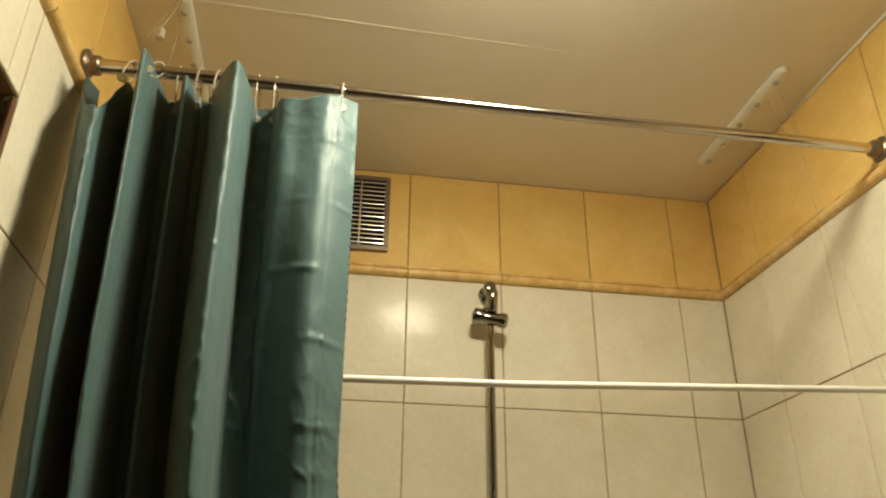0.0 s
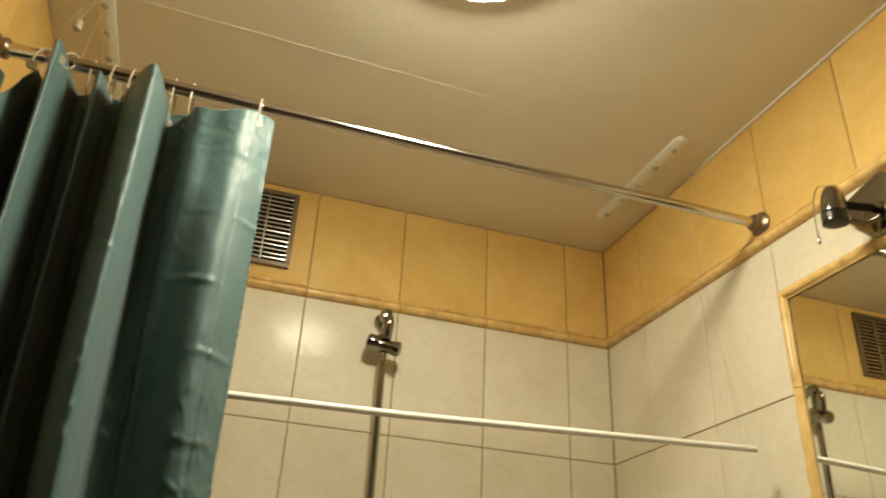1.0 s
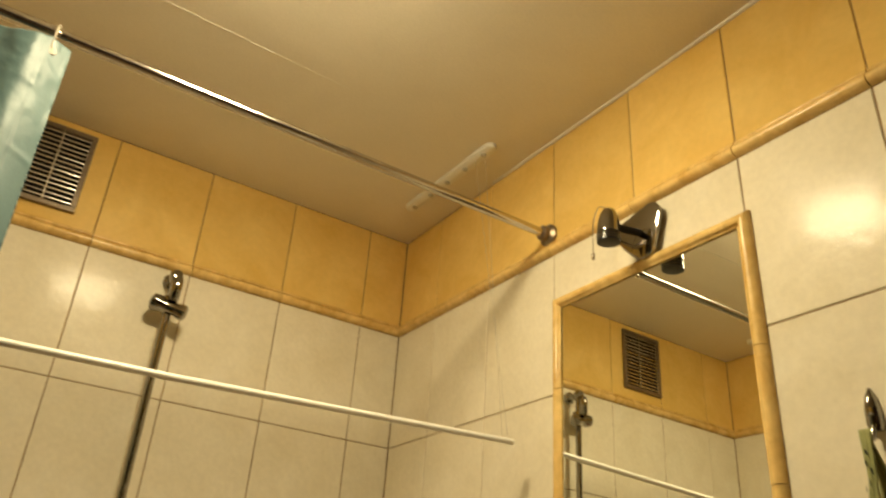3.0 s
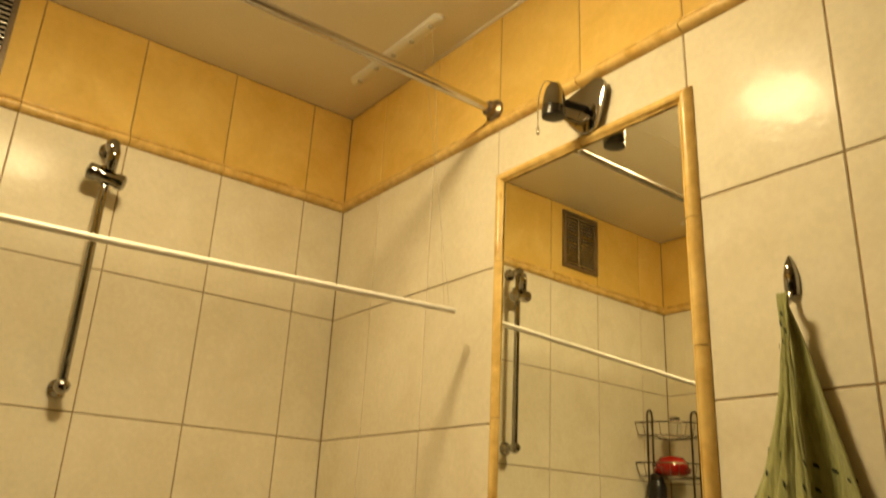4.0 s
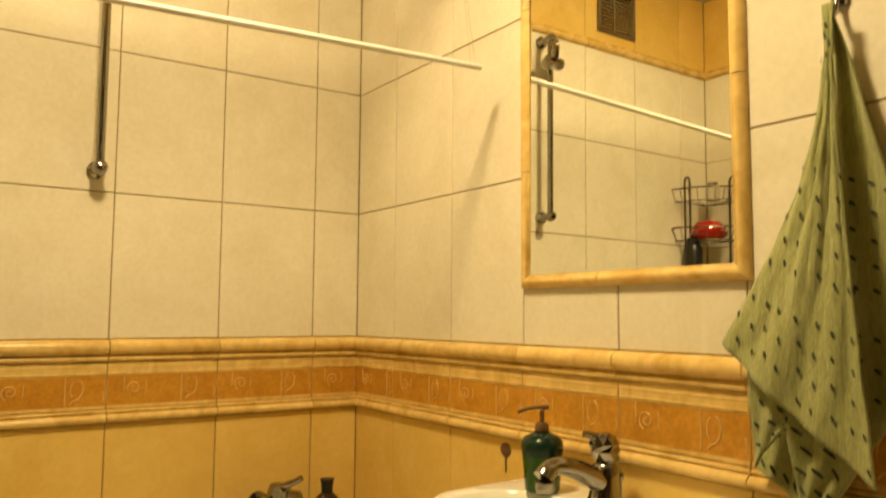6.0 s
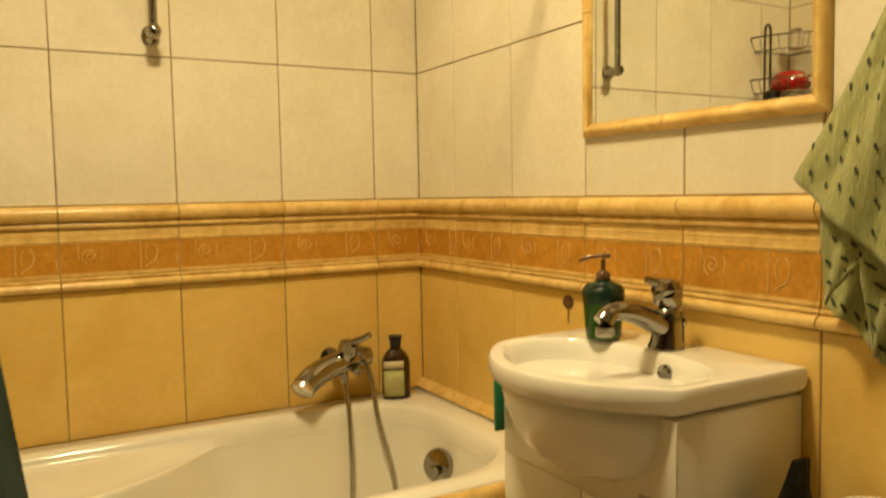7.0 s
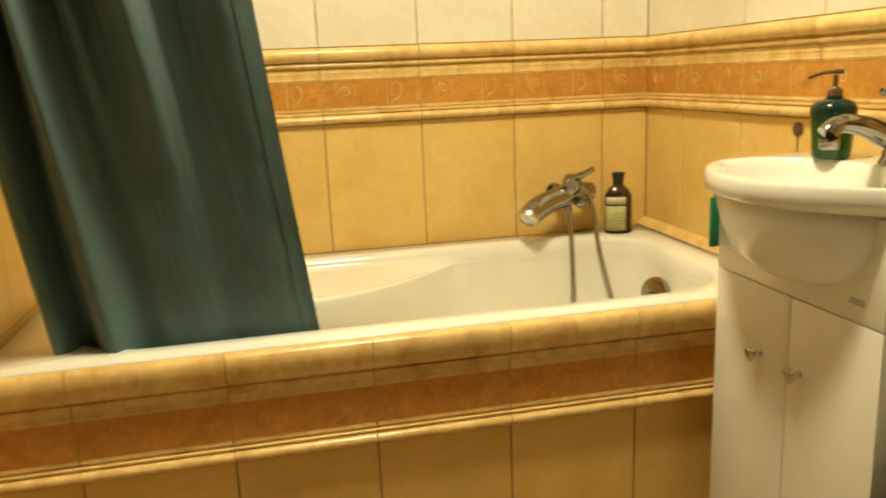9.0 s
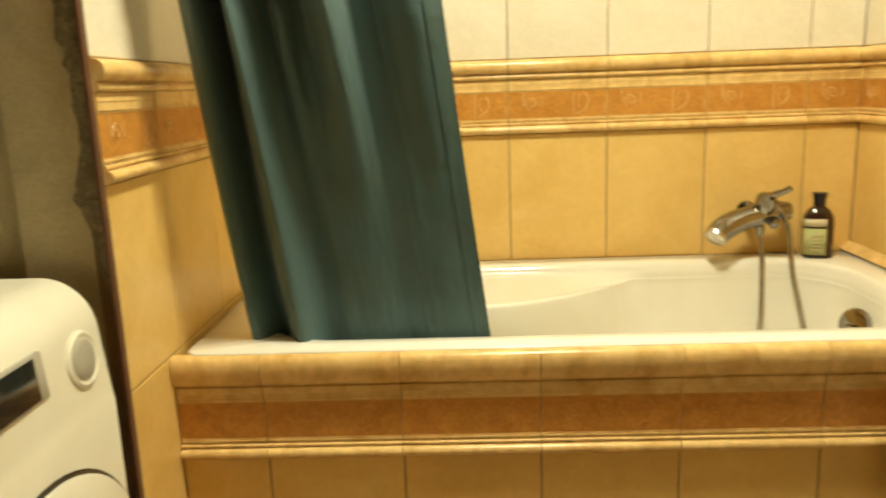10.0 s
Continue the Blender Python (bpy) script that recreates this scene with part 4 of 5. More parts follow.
def mirror():
    t = thing("wall_mirror", "tall wall mirror framed with amber moulded ceramic strips", "mirror", (0, (MY0 + MY1) / 2, (MZ0 + MZ1) / 2))
    cy, cz = (MY0 + MY1) / 2, (MZ0 + MZ1) / 2
    hw, hh, fw = (MY1 - MY0) / 2, (MZ1 - MZ0) / 2, 0.027
    part("glass", boxed((-0.0055, -hw + fw * 0.7, -hh + fw * 0.7), (-0.0025, hw - fw * 0.7, hh - fw * 0.7)), M_MIRROR, t, "silvered mirror glass").rotation_euler = (0, radians(0.22), 0)
    prof = [(0.0005, 0.0), (0.005, 0.0005), (0.009, 0.0025), (0.0135, 0.007), (0.0155, 0.012), (0.0145, 0.0165), (0.011, 0.0205), (0.0085, 0.0225), (0.0083, 0.0255), (0.0063, 0.0265)]

    def stick(p, q, inward, cut0, cut1):
        """One strip from p to q on the wall; the profile runs inward; ends mitred where asked."""
        p, q, inward = Vector(p), Vector(q), Vector(inward)
        d = (q - p).normalized()
        bm = bmesh.new()
        rows = []
        for e, cut, s in ((p, cut0, 1), (q, cut1, -1)):
            rows.append([bm.verts.new(e + inward * b + d * (s * b if cut else 0) + Vector((-a, 0, 0))) for a, b in prof])
        for i in range(len(prof) - 1):
            bm.faces.new((rows[0][i], rows[1][i], rows[1][i + 1], rows[0][i + 1])).smooth = True
        bm.faces.new(rows[0])
        bm.faces.new(rows[1][::-1])
        bmesh.ops.recalc_face_normals(bm, faces=bm.faces)
        part("frame_strip", bm, M_RAIL, t, sharp=1.0)
    g = 0.0008

    def side(p, q, inward, joints):
        p, q = Vector(p), Vector(q)
        ks = [0.0] + joints + [1.0]
        for a, b in zip(ks, ks[1:]):
            d = (q - p).normalized()
            stick(p.lerp(q, a) + d * (g if a else 0), p.lerp(q, b) - d * (g if b < 1 else 0), inward, a == 0, b == 1)
    side((0, hw, -hh), (0, -hw, -hh), (0, 0, 1), [0.415])
    side((0, hw, hh), (0, -hw, hh), (0, 0, -1), [0.5])
    side((0, hw, -hh), (0, hw, hh), (0, -1, 0), [0.30, 0.73])
    side((0, -hw, -hh), (0, -hw, hh), (0, 1, 0), [0.40, 0.68])
    return t


mirror()


def mirror_lamp():
    t = thing("mirror_spotlight", "chrome spotlight on a triangular plate above the mirror, switched off", "wall lamp", (-0.001, -0.972, 2.083))
    # rounded triangular wall plate
    bm = bmesh.new()
    out = []
    for k in range(3):
        a0 = radians(137 + 120 * k)
        for q in range(7):
            a = a0 + radians(-50 + 100 * q / 6)
            out.append(Vector((0, 0.036 * math.cos(a0) + 0.028 * math.cos(a), 0.036 * math.sin(a0) + 0.028 * math.sin(a))))
    loft(bm, [[p * 0.45 for p in out], [p * 0.45 + Vector((-0.012, 0, 0)) for p in out], [p + Vector((-0.013, 0, 0)) for p in out], [p + Vector((-0.0185, 0, 0)) for p in out], [p * 0.95 + Vector((-0.0200, 0, 0)) for p in out]], True, True)
    bmesh.ops.recalc_face_normals(bm, faces=bm.faces)
    part("plate", bm, M_CHROME, t, "polished triangular plate")
    part("arm", tubed([(-0.012, -0.002, -0.004), (-0.045, 0.004, -0.006), (-0.080, 0.009, -0.008)], 0.0075, 10), M_DARK, t)
    m = aim((-0.092, 0.010, 0.016), (0.0, 0.05, -1))
    head = part("head", turned([(0.004, -0.012), (0.012, -0.008), (0.018, 0.004), (0.0215, 0.022), (0.0225, 0.042)], 24, m), M_CHROME, t)
    part("socket", turned([(0.0215, 0.0425), (0.0225, 0.050), (0.0225, 0.062), (0.017, 0.063)], 24, m), M_BLACK, head)
    for z in (0.046, 0.051, 0.056):
        part("rib", turned([(0.0226, z - 0.001), (0.0234, z), (0.0226, z + 0.001)], 24, m), M_CHROME, head)
    cord = bezier([(-0.092, 0.010, 0.028), (-0.088, 0.040, 0.046), (-0.074, 0.070, 0.034), (-0.066, 0.082, 0.000), (-0.064, 0.084, -0.030)], 8)
    part("pull_cord", tubed(cord, 0.0012, 6), M_STEEL, t)
    part("pull_toggle", turned([(0.0012, 0.0), (0.0035, -0.003), (0.0035, -0.014), (0.0015, -0.017)][::-1], 10, Matrix.Translation((-0.064, 0.084, -0.030))), M_STEEL, t)
    return t


mirror_lamp()


# ---- towel on its hook ----
def towel_hook():
    t = thing("towel_hook", "slim chrome towel hook stuck to the tiles", "hook", (-0.0005, -1.347, 1.650))
    bm = bmesh.new()
    loops = []
    for z, w, d in ((-0.030, 0.009, 0.010), (-0.020, 0.0115, 0.013), (0.000, 0.0110, 0.013), (0.018, 0.0075, 0.010), (0.030, 0.002, 0.004)):
        loops.append([Vector((-d * max(0.0, math.sin(a)) - 0.0002, w * math.cos(a), z)) for a in [math.pi * k / 10 for k in range(11)]])
    loft(bm, loops, True, True)
    bmesh.ops.recalc_face_normals(bm, faces=bm.faces)
    part("plate", bm, M_CHROME, t)
    part("prong", tubed(bezier([(-0.008, 0, -0.020), (-0.014, 0, -0.040), (-0.026, 0, -0.046), (-0.034, 0, -0.034)], 6), 0.0036, 10), M_CHROME, t)
    return t


towel_hook()


TOWEL_TOP = Vector((-0.036, -1.349, 1.616))


def towel_front(u, v):
    """Front layer: a fan of cloth from the hook to a slanting hem; u from the bath side to the far side."""
    end = Vector((-0.078 - 0.020 * math.sin(math.pi * min(1.0, u * 0.8)), -1.206 - 0.209 * u, 1.172 - 0.160 * u))
    p = TOWEL_TOP.lerp(end, v)
    p.y += 0.046 * math.sin(math.pi * v) * (u - 0.85) + 0.014 * (0.5 - u) * max(0.0, 1 - v * 7)
    g = min(1.0, v / 0.3)
    p.x += g * (0.004 * math.cos(u * 8.0 + 0.5) + 0.0035 * math.sin(u * 19.0 + 4.0 * v)) * (0.4 + 0.6 * v)
    return p


def towel_rear(u, v):
    """Rear layer, close to the wall, on the far side."""
    end = Vector((-0.020 - 0.016 * u, -1.300 - 0.185 * u, 1.060 + 0.020 * u))
    p = TOWEL_TOP.lerp(end, v) + Vector((0.012 * min(1.0, v * 8), 0, 0))
    p.x += min(1.0, v / 0.3) * 0.006 * math.sin(u * 9 + 1)
    return p


def patch(a, b, c, d, bow=0.0):
    """A bent four-sided piece: a, b along the top, c, d along the bottom."""
    a, b, c, d = Vector(a), Vector(b), Vector(c), Vector(d)

    def point(u, v):
        p = a.lerp(b, u).lerp(c.lerp(d, u), v)
        p.x -= bow * math.sin(math.pi * u) + 0.0025 * math.sin(u * 13 + v * 5)
        p.z += 0.006 * math.sin(math.pi * u) * v
        return p
    return point


# the corner that hangs below the slanting hem: outer face, shaded inside, turned-up flap
TOWEL_PIECES = [(towel_front, 60, 80), (towel_rear, 36, 60),
                (patch((-0.060, -1.232, 1.150), (-0.064, -1.340, 1.086), (-0.058, -1.238, 1.008), (-0.066, -1.294, 1.070), 0.0), 20, 20),
                (patch((-0.008, -1.215, 1.085), (-0.008, -1.340, 1.085), (-0.034, -1.222, 1.002), (-0.028, -1.303, 0.938), -0.004), 20, 20),
                (patch((-0.067, -1.290, 1.076), (-0.056, -1.420, 1.090), (-0.056, -1.302, 0.950), (-0.042, -1.310, 0.938), 0.002), 20, 24)]


def towel():
    t = thing("towel", "sage green towel with dark woven dashes hanging from a hook", "towel", (-0.03, -1.350, 1.61))
    o = Vector((-0.03, -1.350, 1.61))
    bm = bmesh.new()
    for q, (point, nu, nv) in enumerate(TOWEL_PIECES):
        grid = [[bm.verts.new(point(i / nu, j / nv) + Vector((noise.noise((i * 0.2, j * 0.15, 1 + q)) * 0.003, 0, 0)) - o) for i in range(nu + 1)] for j in range(nv + 1)]
        for j in range(nv):
            for i in range(nu):
                bm.faces.new((grid[j][i], grid[j + 1][i], grid[j + 1][i + 1], grid[j][i + 1])).smooth = True
    cloth = part("cloth", bm, M_TOWEL, t, sharp=0)
    thick = cloth.modifiers.new("thickness", "SOLIDIFY")
    thick.thickness = 0.004
    thick.offset = 0
    marks = bmesh.new()

    def dash(point, u, v, long=1.0):
        p = point(u, v)
        side = (point(min(u + 0.02, 1.02), v) - p).normalized()
        down = (point(u, v + 0.02) - p).normalized()
        nrm = side.cross(down).normalized()
        nrm = -nrm if nrm.x > 0 else nrm
        run, wide = (side * 0.9 + down * 0.7).normalized() * 0.0045 * long, (down - side * 0.3).normalized() * 0.0028
        a = [p - run - wide * 0.5, p + run * 0.2 - wide, p + run - wide * 0.3, p + run + wide * 0.6, p - run * 0.1 + wide, p - run + wide * 0.7]
        for c in (nrm * 0.0042, nrm * -0.0042):
            marks.faces.new([marks.verts.new(w + c - o) for w in a])
    # blocks of dashes with plain cloth between, each column a little lower than the one before
    for top, rows in ((0.170, 5), (0.365, 12)):
        for k in range(11):
            for r in range(rows):
                d = top + 0.034 * r + 0.009 * k + 0.004 * math.sin(3.1 * k + r)
                y = -1.215 - 0.0215 * k
                for point, reach in ((towel_front, 1.0), (towel_rear, 1.0)):
                    e0, e1 = point(0, 1), point(1, 1)
                    # find u so that the mark keeps to its column
                    best = None
                    for i in range(41):
                        u = 0.02 + 0.96 * i / 40
                        v = d / (1.616 - (e0.z + (e1.z - e0.z) * u))
                        if v < 0.975:
                            err = abs(point(u, v).y - y)
                            if err < 0.006 and (best is None or err < best[0]):
                                best = (err, u, v)
                    if best:
                        dash(point, best[1], best[2])
    for point, nu, nv, long in ((TOWEL_PIECES[2][0], 3, 4, 1.2), (TOWEL_PIECES[4][0], 3, 5, 1.9)):
        for i in range(nu):
            for j in range(nv):
                dash(point, (i + 0.4 + 0.3 * (j % 2)) / nu * 0.95, (j + 0.5) / nv, long)
    for v, u in ((0.06, 0.5), (0.095, 0.25), (0.10, 0.72), (0.135, 0.5), (0.165, 0.2), (0.175, 0.75)):
        dash(towel_front, u, v)
    for i in range(5):
        dash(TOWEL_PIECES[3][0], 0.12 + 0.17 * i, 0.86, 1.6)
    tagged(part("woven_dash", marks, M_MARK, t, "dark woven dashes"), kind="stuff")
    return t


towel()


# ---- toilet cistern and bag ----
def toilet():
    t = thing("toilet", "white porcelain close-coupled toilet with rounded cistern", "toilet", (0, -1.455, 0))
    rr = lambda x0, x1, y0, y1, r, z: rounded_rect(x0, x1, y0, y1, r, z, 6)
    bm = bmesh.new()
    loft(bm, [rr(-0.208, -0.012, -0.165, 0.165, 0.035, 0.400), rr(-0.223, -0.010, -0.180, 0.180, 0.04, 0.55), rr(-0.230, -0.010, -0.186, 0.186, 0.045, 0.726)], True, True)
    bmesh.ops.recalc_face_normals(bm, faces=bm.faces)
    part("tank", bm, M_PORC, t)
    bm = bmesh.new()
    loft(bm, [rr(-0.232, -0.008, -0.188, 0.188, 0.05, 0.7265), rr(-0.240, -0.006, -0.194, 0.194, 0.055, 0.734), rr(-0.240, -0.006, -0.194, 0.194, 0.055, 0.750), rr(-0.232, -0.010, -0.186, 0.186, 0.05, 0.764),
              rr(-0.206, -0.02, -0.165, 0.165, 0.04, 0.770)], True, True)
    bmesh.ops.recalc_face_normals(bm, faces=bm.faces)
    lid = part("lid", bm, M_PORC, t)
    part("flush_button", turned([(0.022, 0.7705), (0.022, 0.775), (0.016, 0.777)], 20, pose(-0.11, 0, 0)), M_CHROME, lid)
    bm = bmesh.new()
    oval = lambda cx, rx, ry, z: [Vector((cx + rx * math.cos(a), ry * math.sin(a), z)) for a in [2 * math.pi * k / 32 for k in range(32)]]
    loft(bm, [oval(-0.30, 0.20, 0.10, 0.0), oval(-0.30, 0.19, 0.095, 0.12), oval(-0.36, 0.24, 0.15, 0.30), oval(-0.39, 0.26, 0.18, 0.398)], True, True)
    bmesh.ops.recalc_face_normals(bm, faces=bm.faces)
    part("bowl", bm, M_PORC, t)
    bm = bmesh.new()
    loft(bm, [oval(-0.40, 0.245, 0.185, 0.3985), oval(-0.40, 0.25, 0.19, 0.41), oval(-0.40, 0.24, 0.18, 0.43)], True, True)
    bmesh.ops.recalc_face_normals(bm, faces=bm.faces)
    part("seat_cover", bm, M_WHITEPL, t)
    return t


toilet()


def bag():
    """Crumpled dark bag standing between cabinet and cistern."""
    bm = bmesh.new()
    loops = []
    n = 40
    for j in range(22):
        k = j / 21
        z = 0.002 + 0.80 * k
        w = (0.055 + 0.045 * math.sin(math.pi * min(1, k * 1.05)) ** 0.6) * (1 - 0.75 * k ** 5)
        row = []
        for i in range(n):
            a = 2 * math.pi * i / n
            d = 1 + 0.22 * noise.noise((math.cos(a) * 2.2, math.sin(a) * 2.2, z * 9)) + 0.10 * noise.noise((math.cos(a) * 6, math.sin(a) * 6, z * 22))
            row.append(Vector((-0.215 + 0.140 * k ** 1.5 + w * 1.15 * d * math.cos(a), -1.220 + 0.40 * w * d * math.sin(a), z)))
        loops.append(row)
    loft(bm, loops, True, True)
    bmesh.ops.recalc_face_normals(bm, faces=bm.faces)
    ob = part("bin_bag", bm, M_BAG)
    tagged(ob, "crumpled black plastic bag between cabinet and toilet", "bag")
    return ob


bag()


# ---- washing machine ----
def washer():
    """Its front faces the room; the near corner of the casing is strongly rounded."""
    fx, y0, y1, top = -1.534, -1.53, -0.914, 0.834
    t = thing("washing_machine", "white front-loading washing machine with a dark display", "washing machine", (-1.86, -1.22, 0))
    o = Vector((-1.86, -1.22, 0))
    bm = bmesh.new()
    prof = [(-2.15, 0.02), (fx - 0.012, 0.02), (fx, 0.035), (fx, 0.645)]
    # the control panel leans back and rolls over into the top
    prof += [(fx - 0.002 - 0.010 * k / 4, 0.650 + 0.102 * k / 4) for k in range(5)]
    prof += [(fx - 0.012 - 0.080 * (1 - math.cos(a)), 0.752 + 0.082 * math.sin(a)) for a in [math.pi / 2 * k / 8 for k in range(1, 9)]]
    prof += [(-2.15, top)]
    loft(bm, [[Vector((x, y, z)) - o for x, z in prof] for y in (y0, y0 + 0.004, y1 - 0.004, y1)], True, True)
    bmesh.ops.recalc_face_normals(bm, faces=bm.faces)
    part("casing", bm, M_WASHER, t, sharp=0.5)
    lean = aim((0, 0, 0), (1, 0, 0.26))
    def on_panel(y, z):
        return aim(Vector((fx - 0.002 - 0.010 * (z - 0.650) / 0.110, y, z)) - o, (1, 0, 0.10))
    dial = part("dial_ring", turned([(0.042, -0.012), (0.042, 0.002), (0.037, 0.005), (0.031, 0.002)], 36, on_panel(-0.976, 0.728)), M_WASHER, t, "pale programme ring")
    part("dial", turned([(0.029, 0.0), (0.029, 0.004), (0.025, 0.006), (0.010, 0.0065)], 30, on_panel(-0.976, 0.728)), M_GREY, dial)
    m = on_panel(-1.138, 0.744)
    bm = bmesh.new()
    box(bm, (-0.032, -0.066, -0.006), (0.032, 0.066, 0.0035), 0.003)
    disp = part("display_bezel", bm, M_GREY, t)
    disp.matrix_basis = Matrix.Translation(m.translation) @ Matrix(((0, 0, 1), (0, 1, 0), (-1, 0, 0))).to_4x4() @ pose(0, 0, 0, 0, -5, 0)
    bm = bmesh.new()
    box(bm, (-0.0275, -0.062, 0.0036), (0.0275, 0.044, 0.0050), 0.001)
    scr = part("display", bm, M_DISPLAY, disp, "dark display window")
    door = part("door_ring", turned([(0.230, 0.0), (0.230, 0.010), (0.205, 0.022), (0.160, 0.024), (0.145, 0.012)], 56, aim(Vector((fx, -1.13, 0.372)) - o, (1, 0, 0))), M_WASHER, t, "white porthole ring")
    part("door_trim", turned([(0.2305, 0.0), (0.237, 0.001), (0.237, 0.004), (0.2305, 0.005)], 56, aim(Vector((fx, -1.13, 0.372)) - o, (1, 0, 0))), M_DISPLAY, door)
    part("door_glass", turned([(0.144, 0.004), (0.138, 0.014), (0.07, 0.022), (0.01, 0.024)], 48, aim(Vector((fx, -1.13, 0.372)) - o, (1, 0, 0))), M_DISPLAY, door)
    for x, y in ((-2.08, -1.46), (-1.64, -1.46), (-2.08, -0.98), (-1.64, -0.98)):
        part("foot", turned([(0.022, 0.0), (0.022, 0.012), (0.012, 0.014), (0.012, 0.021)], 14, Matrix.Translation(Vector((x, y, 0)) - o)), M_BLACK, t)
    return t


washer()


# broken mortar edge where the tiles end beside the niche
def mortar_edge():
    bm = bmesh.new()
    n = 260
    loops = []
    for k in range(n + 1):
        z = 1.990 * k / n
        step = noise.noise((round(z * 11) * 0.73, 2.2, 0))
        w = (0.040 + 0.020 * step + 0.012 * noise.noise((z * 13, 4.1, 2)) + 0.006 * noise.noise((z * 47, 7, 2))) * (0.30 + 0.70 * min(1.0, max(0.0, (z - 0.80) / 0.14)))
        w = max(0.009, w)
        d = 0.007 + 0.005 * noise.noise((z * 25, 0, 8))
        loops.append([Vector((LEFT - 0.0005, STUB + 0.004, z)), Vector((LEFT - 0.001, STUB - d * 0.6, z)), Vector((LEFT - w * 0.45, STUB - d * (0.8 + 0.5 * noise.noise((z * 70, 2, 2))), z)), Vector((LEFT - w, STUB - 0.001, z)), Vector((LEFT - w, STUB + 0.004, z))])
    loft(bm, loops, True, True)
    for f in bm.faces:
        f.smooth = False
    bmesh.ops.recalc_face_normals(bm, faces=bm.faces)
    ob = part("mortar_edge", bm, M_ROUGH, sharp=0)
    part("tile_edge", boxed((LEFT - 0.007, STUB - 0.0125, 0.001), (LEFT - 0.0008, STUB + 0.002, 1.985), 0.001, 1), M_RUST, ob, "raw red-brown edge of the tiles")
    return tagged(ob, "rough broken brown mortar edge where the tiles end", "trim", kind="structure")


mortar_edge()


# ---- corner rack at the end of the bath, seen in the mirror ----
def corner_rack():
    c = Vector((LEFT, BACK, 1.30))
    t = thing("corner_rack", "dark wire corner rack with three baskets above the bath", "shower rack", c)
    R = 0.205
    q = lambda r, z, n=14: [Vector((0.006 + r * math.cos(a), -0.006 - r * math.sin(a), z)) for a in [math.pi / 2 * k / n for k in range(n + 1)]]
    for z in (0.03, 0.20, 0.345):
        bm = bmesh.new()
        tube(bm, q(R, z + 0.045), 0.0030, 6)
        tube(bm, q(R * 0.9, z), 0.0018, 6)
        for k in range(11):
            a = math.pi / 2 * k / 10
            p = Vector((0.006 + R * 0.9 * math.cos(a), -0.006 - R * 0.9 * math.sin(a), z))
            tube(bm, [Vector((0.006 + R * math.cos(a), -0.006 - R * math.sin(a), z + 0.045)), p, Vector((0.010, -0.010, z))], 0.0012, 5)
        part("basket", bm, M_WIRE, t)
    for x, y in ((0.105, -0.004), (0.004, -0.105)):
        dx, dy = (0.030, 0.0) if x > 0.05 else (0.0, -0.030)
        pts = [Vector((x, y, 0.0)), Vector((x, y, 0.425))] + [Vector((x + dx * (0.5 - 0.5 * math.cos(a)), y + dy * (0.5 - 0.5 * math.cos(a)), 0.425 + 0.022 * math.sin(a))) for a in [math.pi * k / 8 for k in range(1, 9)]] + [Vector((x + dx, y + dy, 0.0))]
        part("upright", tubed(pts, 0.0038, 7), M_WIRE, t)
    return t


corner_rack()


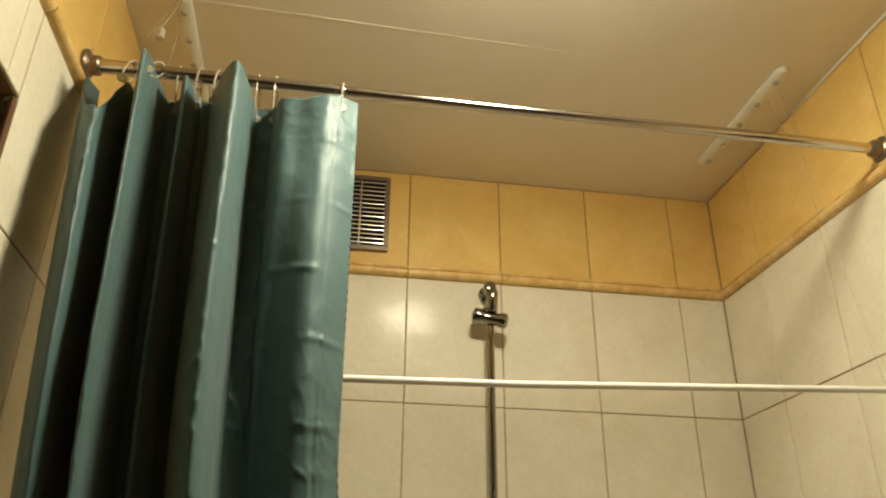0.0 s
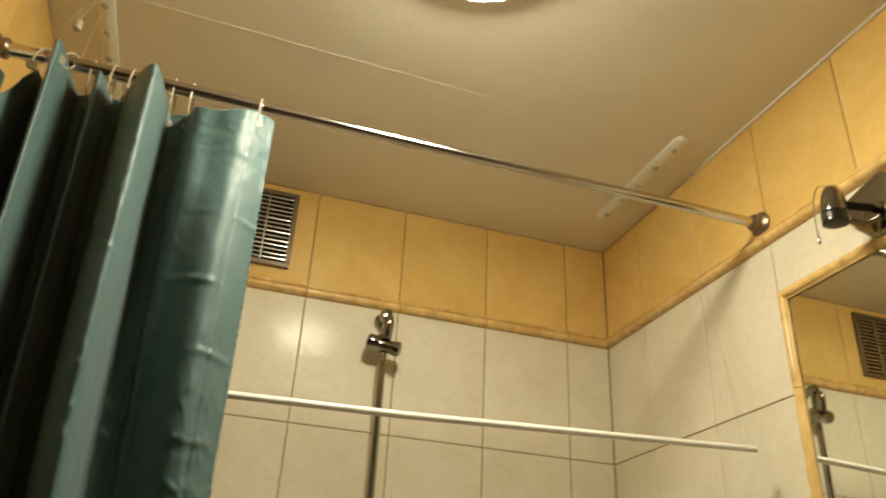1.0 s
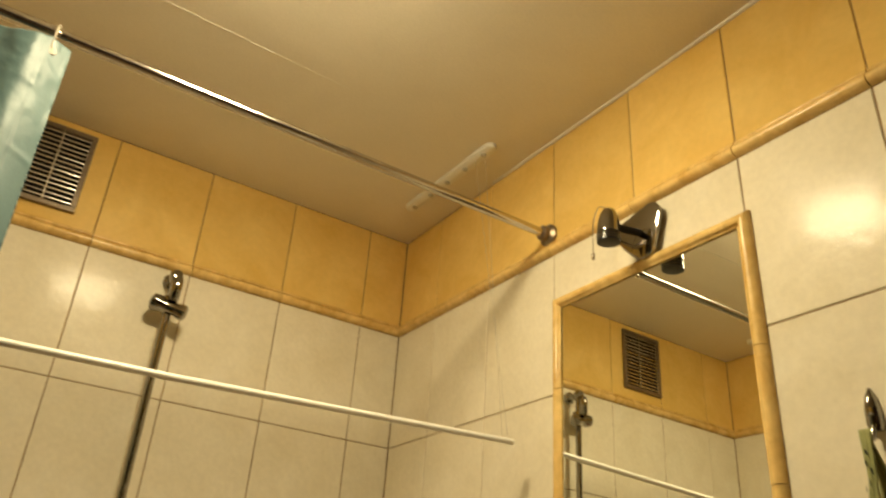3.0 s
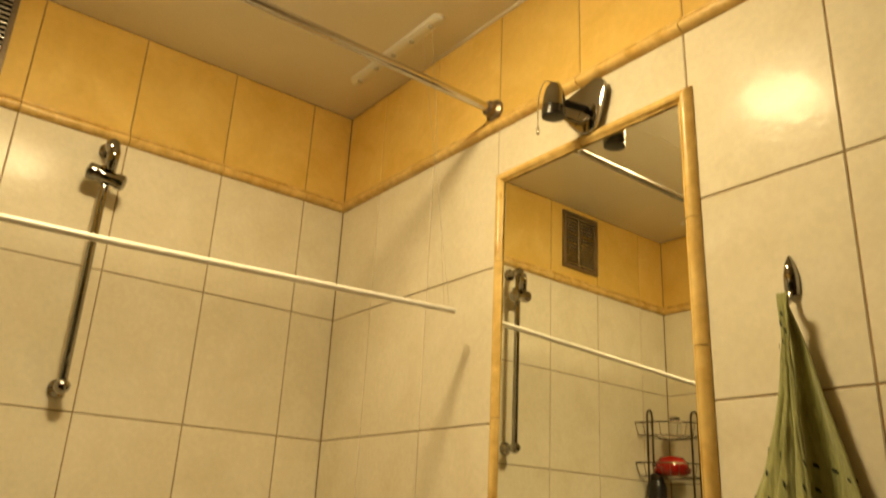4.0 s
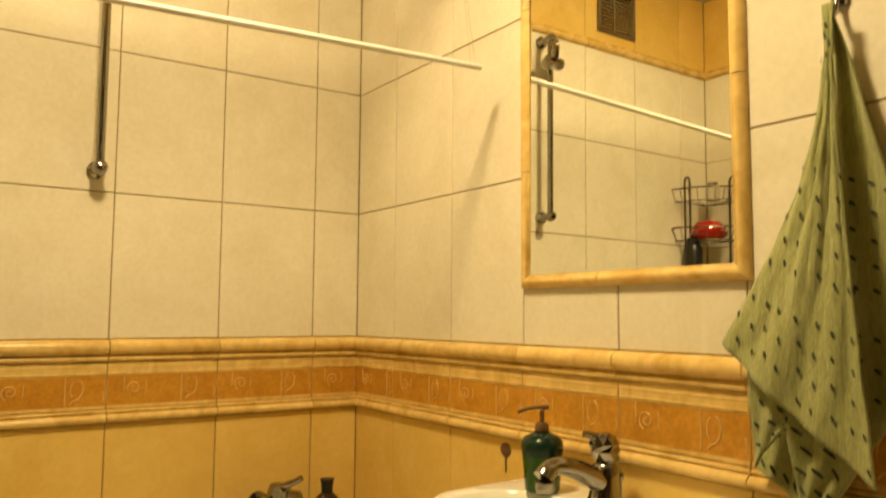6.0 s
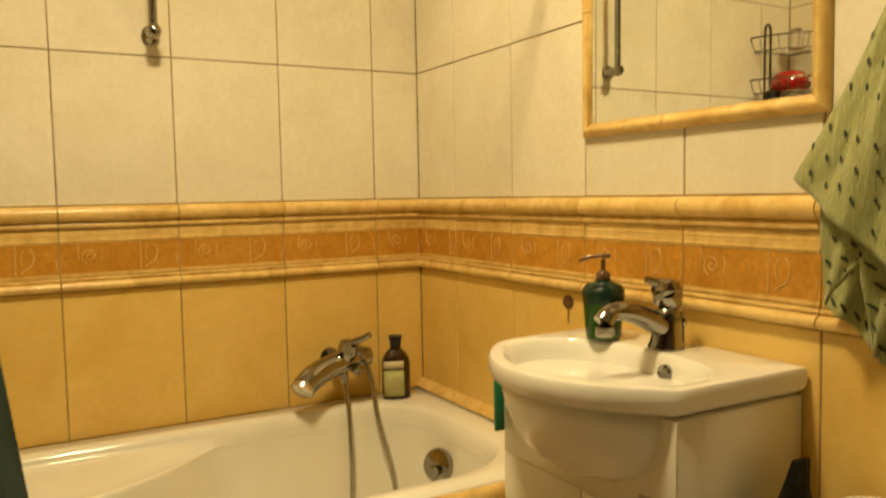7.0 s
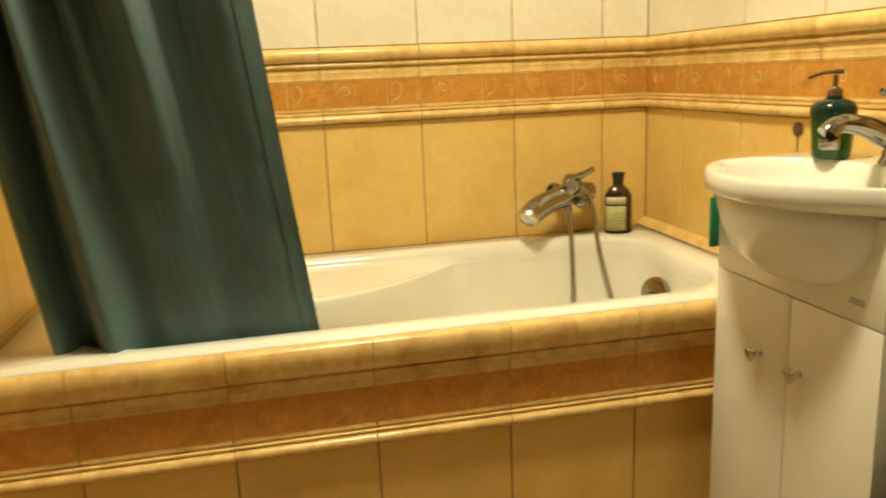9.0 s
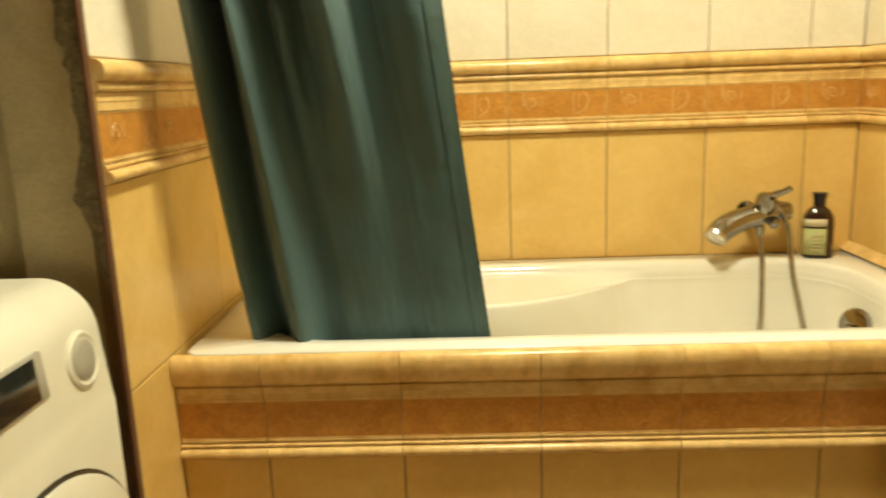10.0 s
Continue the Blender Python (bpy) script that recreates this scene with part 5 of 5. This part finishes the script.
def rack_goods():
    c = Vector((LEFT, BACK, 1.30))
    t = thing("soap_dish", "glossy red plastic soap dish in the wire rack", "soap dish", c + Vector((0.105, -0.085, 0.203)))
    part("tray", turned([(0.048, 0.0), (0.064, 0.012), (0.068, 0.028), (0.060, 0.029)], 28), M_RED, t)
    part("cover", turned([(0.060, 0.0295), (0.058, 0.046), (0.042, 0.066), (0.010, 0.073)], 28), M_RED, t)
    t = thing("shampoo_flask", "black plastic shampoo bottle in the wire rack", "bottle", c + Vector((0.150, -0.050, 0.033)))
    part("body", turned([(0.026, 0.0), (0.030, 0.004), (0.034, 0.130), (0.026, 0.150)], 20), M_BLACK, t)
    part("cap", turned([(0.024, 0.1505), (0.022, 0.175), (0.012, 0.178)], 18), M_BLACK, t)
    t = thing("scrub_sponge", "yellow bath sponge on a green tub", "sponge", c + Vector((0.085, -0.110, 0.033)))
    part("tub", turned([(0.042, 0.0), (0.048, 0.006), (0.050, 0.046), (0.046, 0.048)], 28), M_GREEN, t)
    part("sponge", turned([(0.040, 0.0485), (0.046, 0.056), (0.046, 0.074), (0.036, 0.080)], 24), M_YELLOW, t)
    t = thing("glass_jar", "small clear jar in the top basket", "jar", c + Vector((0.090, -0.095, 0.348)))
    part("body", turned([(0.020, 0.0), (0.024, 0.004), (0.024, 0.050), (0.018, 0.056)], 20), M_CLEAR, t)
    part("lid", turned([(0.019, 0.0565), (0.019, 0.068), (0.015, 0.070)], 20), M_CHROME, t)


rack_goods()

# ---- wall pieces, last ----
clad("back", COL_B, -LEFT)
clad("right", COL_R, -REAR)
clad("left", 0.15, -STUB)
clad_apron()


def clad_lintel():
    parent, at = WALLS["lintel"]
    for u0, u1 in spans(0.050, STUB - REAR - 0.002):
        w = u1 - u0 - GAP
        for z0, z1, m in ((LINTEL + 0.002, 2.1470, M_WHITE), (2.1802, CEIL - 0.001, M_AMBER)):
            place("tile", tile_mesh(w, z1 - z0 - GAP, m), at(u1 - GAP / 2, z0 + GAP / 2), parent)
        place("moulding_tile", rail_mesh(w, CORNICE, "cornice_moulding"), at(u1 - GAP / 2, 2.1472), parent)


clad_lintel()


def floor_tiles():
    me = None
    for i in range(8):
        for j in range(9):
            x0, y1 = -0.001 - 0.30 * i, FRONT - 0.002 - 0.30 * j
            x1, y0 = max(x0 - 0.30, NICHE), max(y1 - 0.30, REAR)
            if x0 - x1 < 0.03 or y1 - y0 < 0.03:
                continue
            key = ("floor", round(x0 - x1, 3), round(y1 - y0, 3))
            if key not in CACHE:
                w, d = x0 - x1 - 0.003, y1 - y0 - 0.003
                CACHE[key] = to_mesh("floor_tile", boxed((0, 0, -0.004), (w, d, 0.0035)), M_FLOOR, 0)
            place("floor_tile", CACHE[key], pose(x1, y0, 0), floor)


floor_tiles()
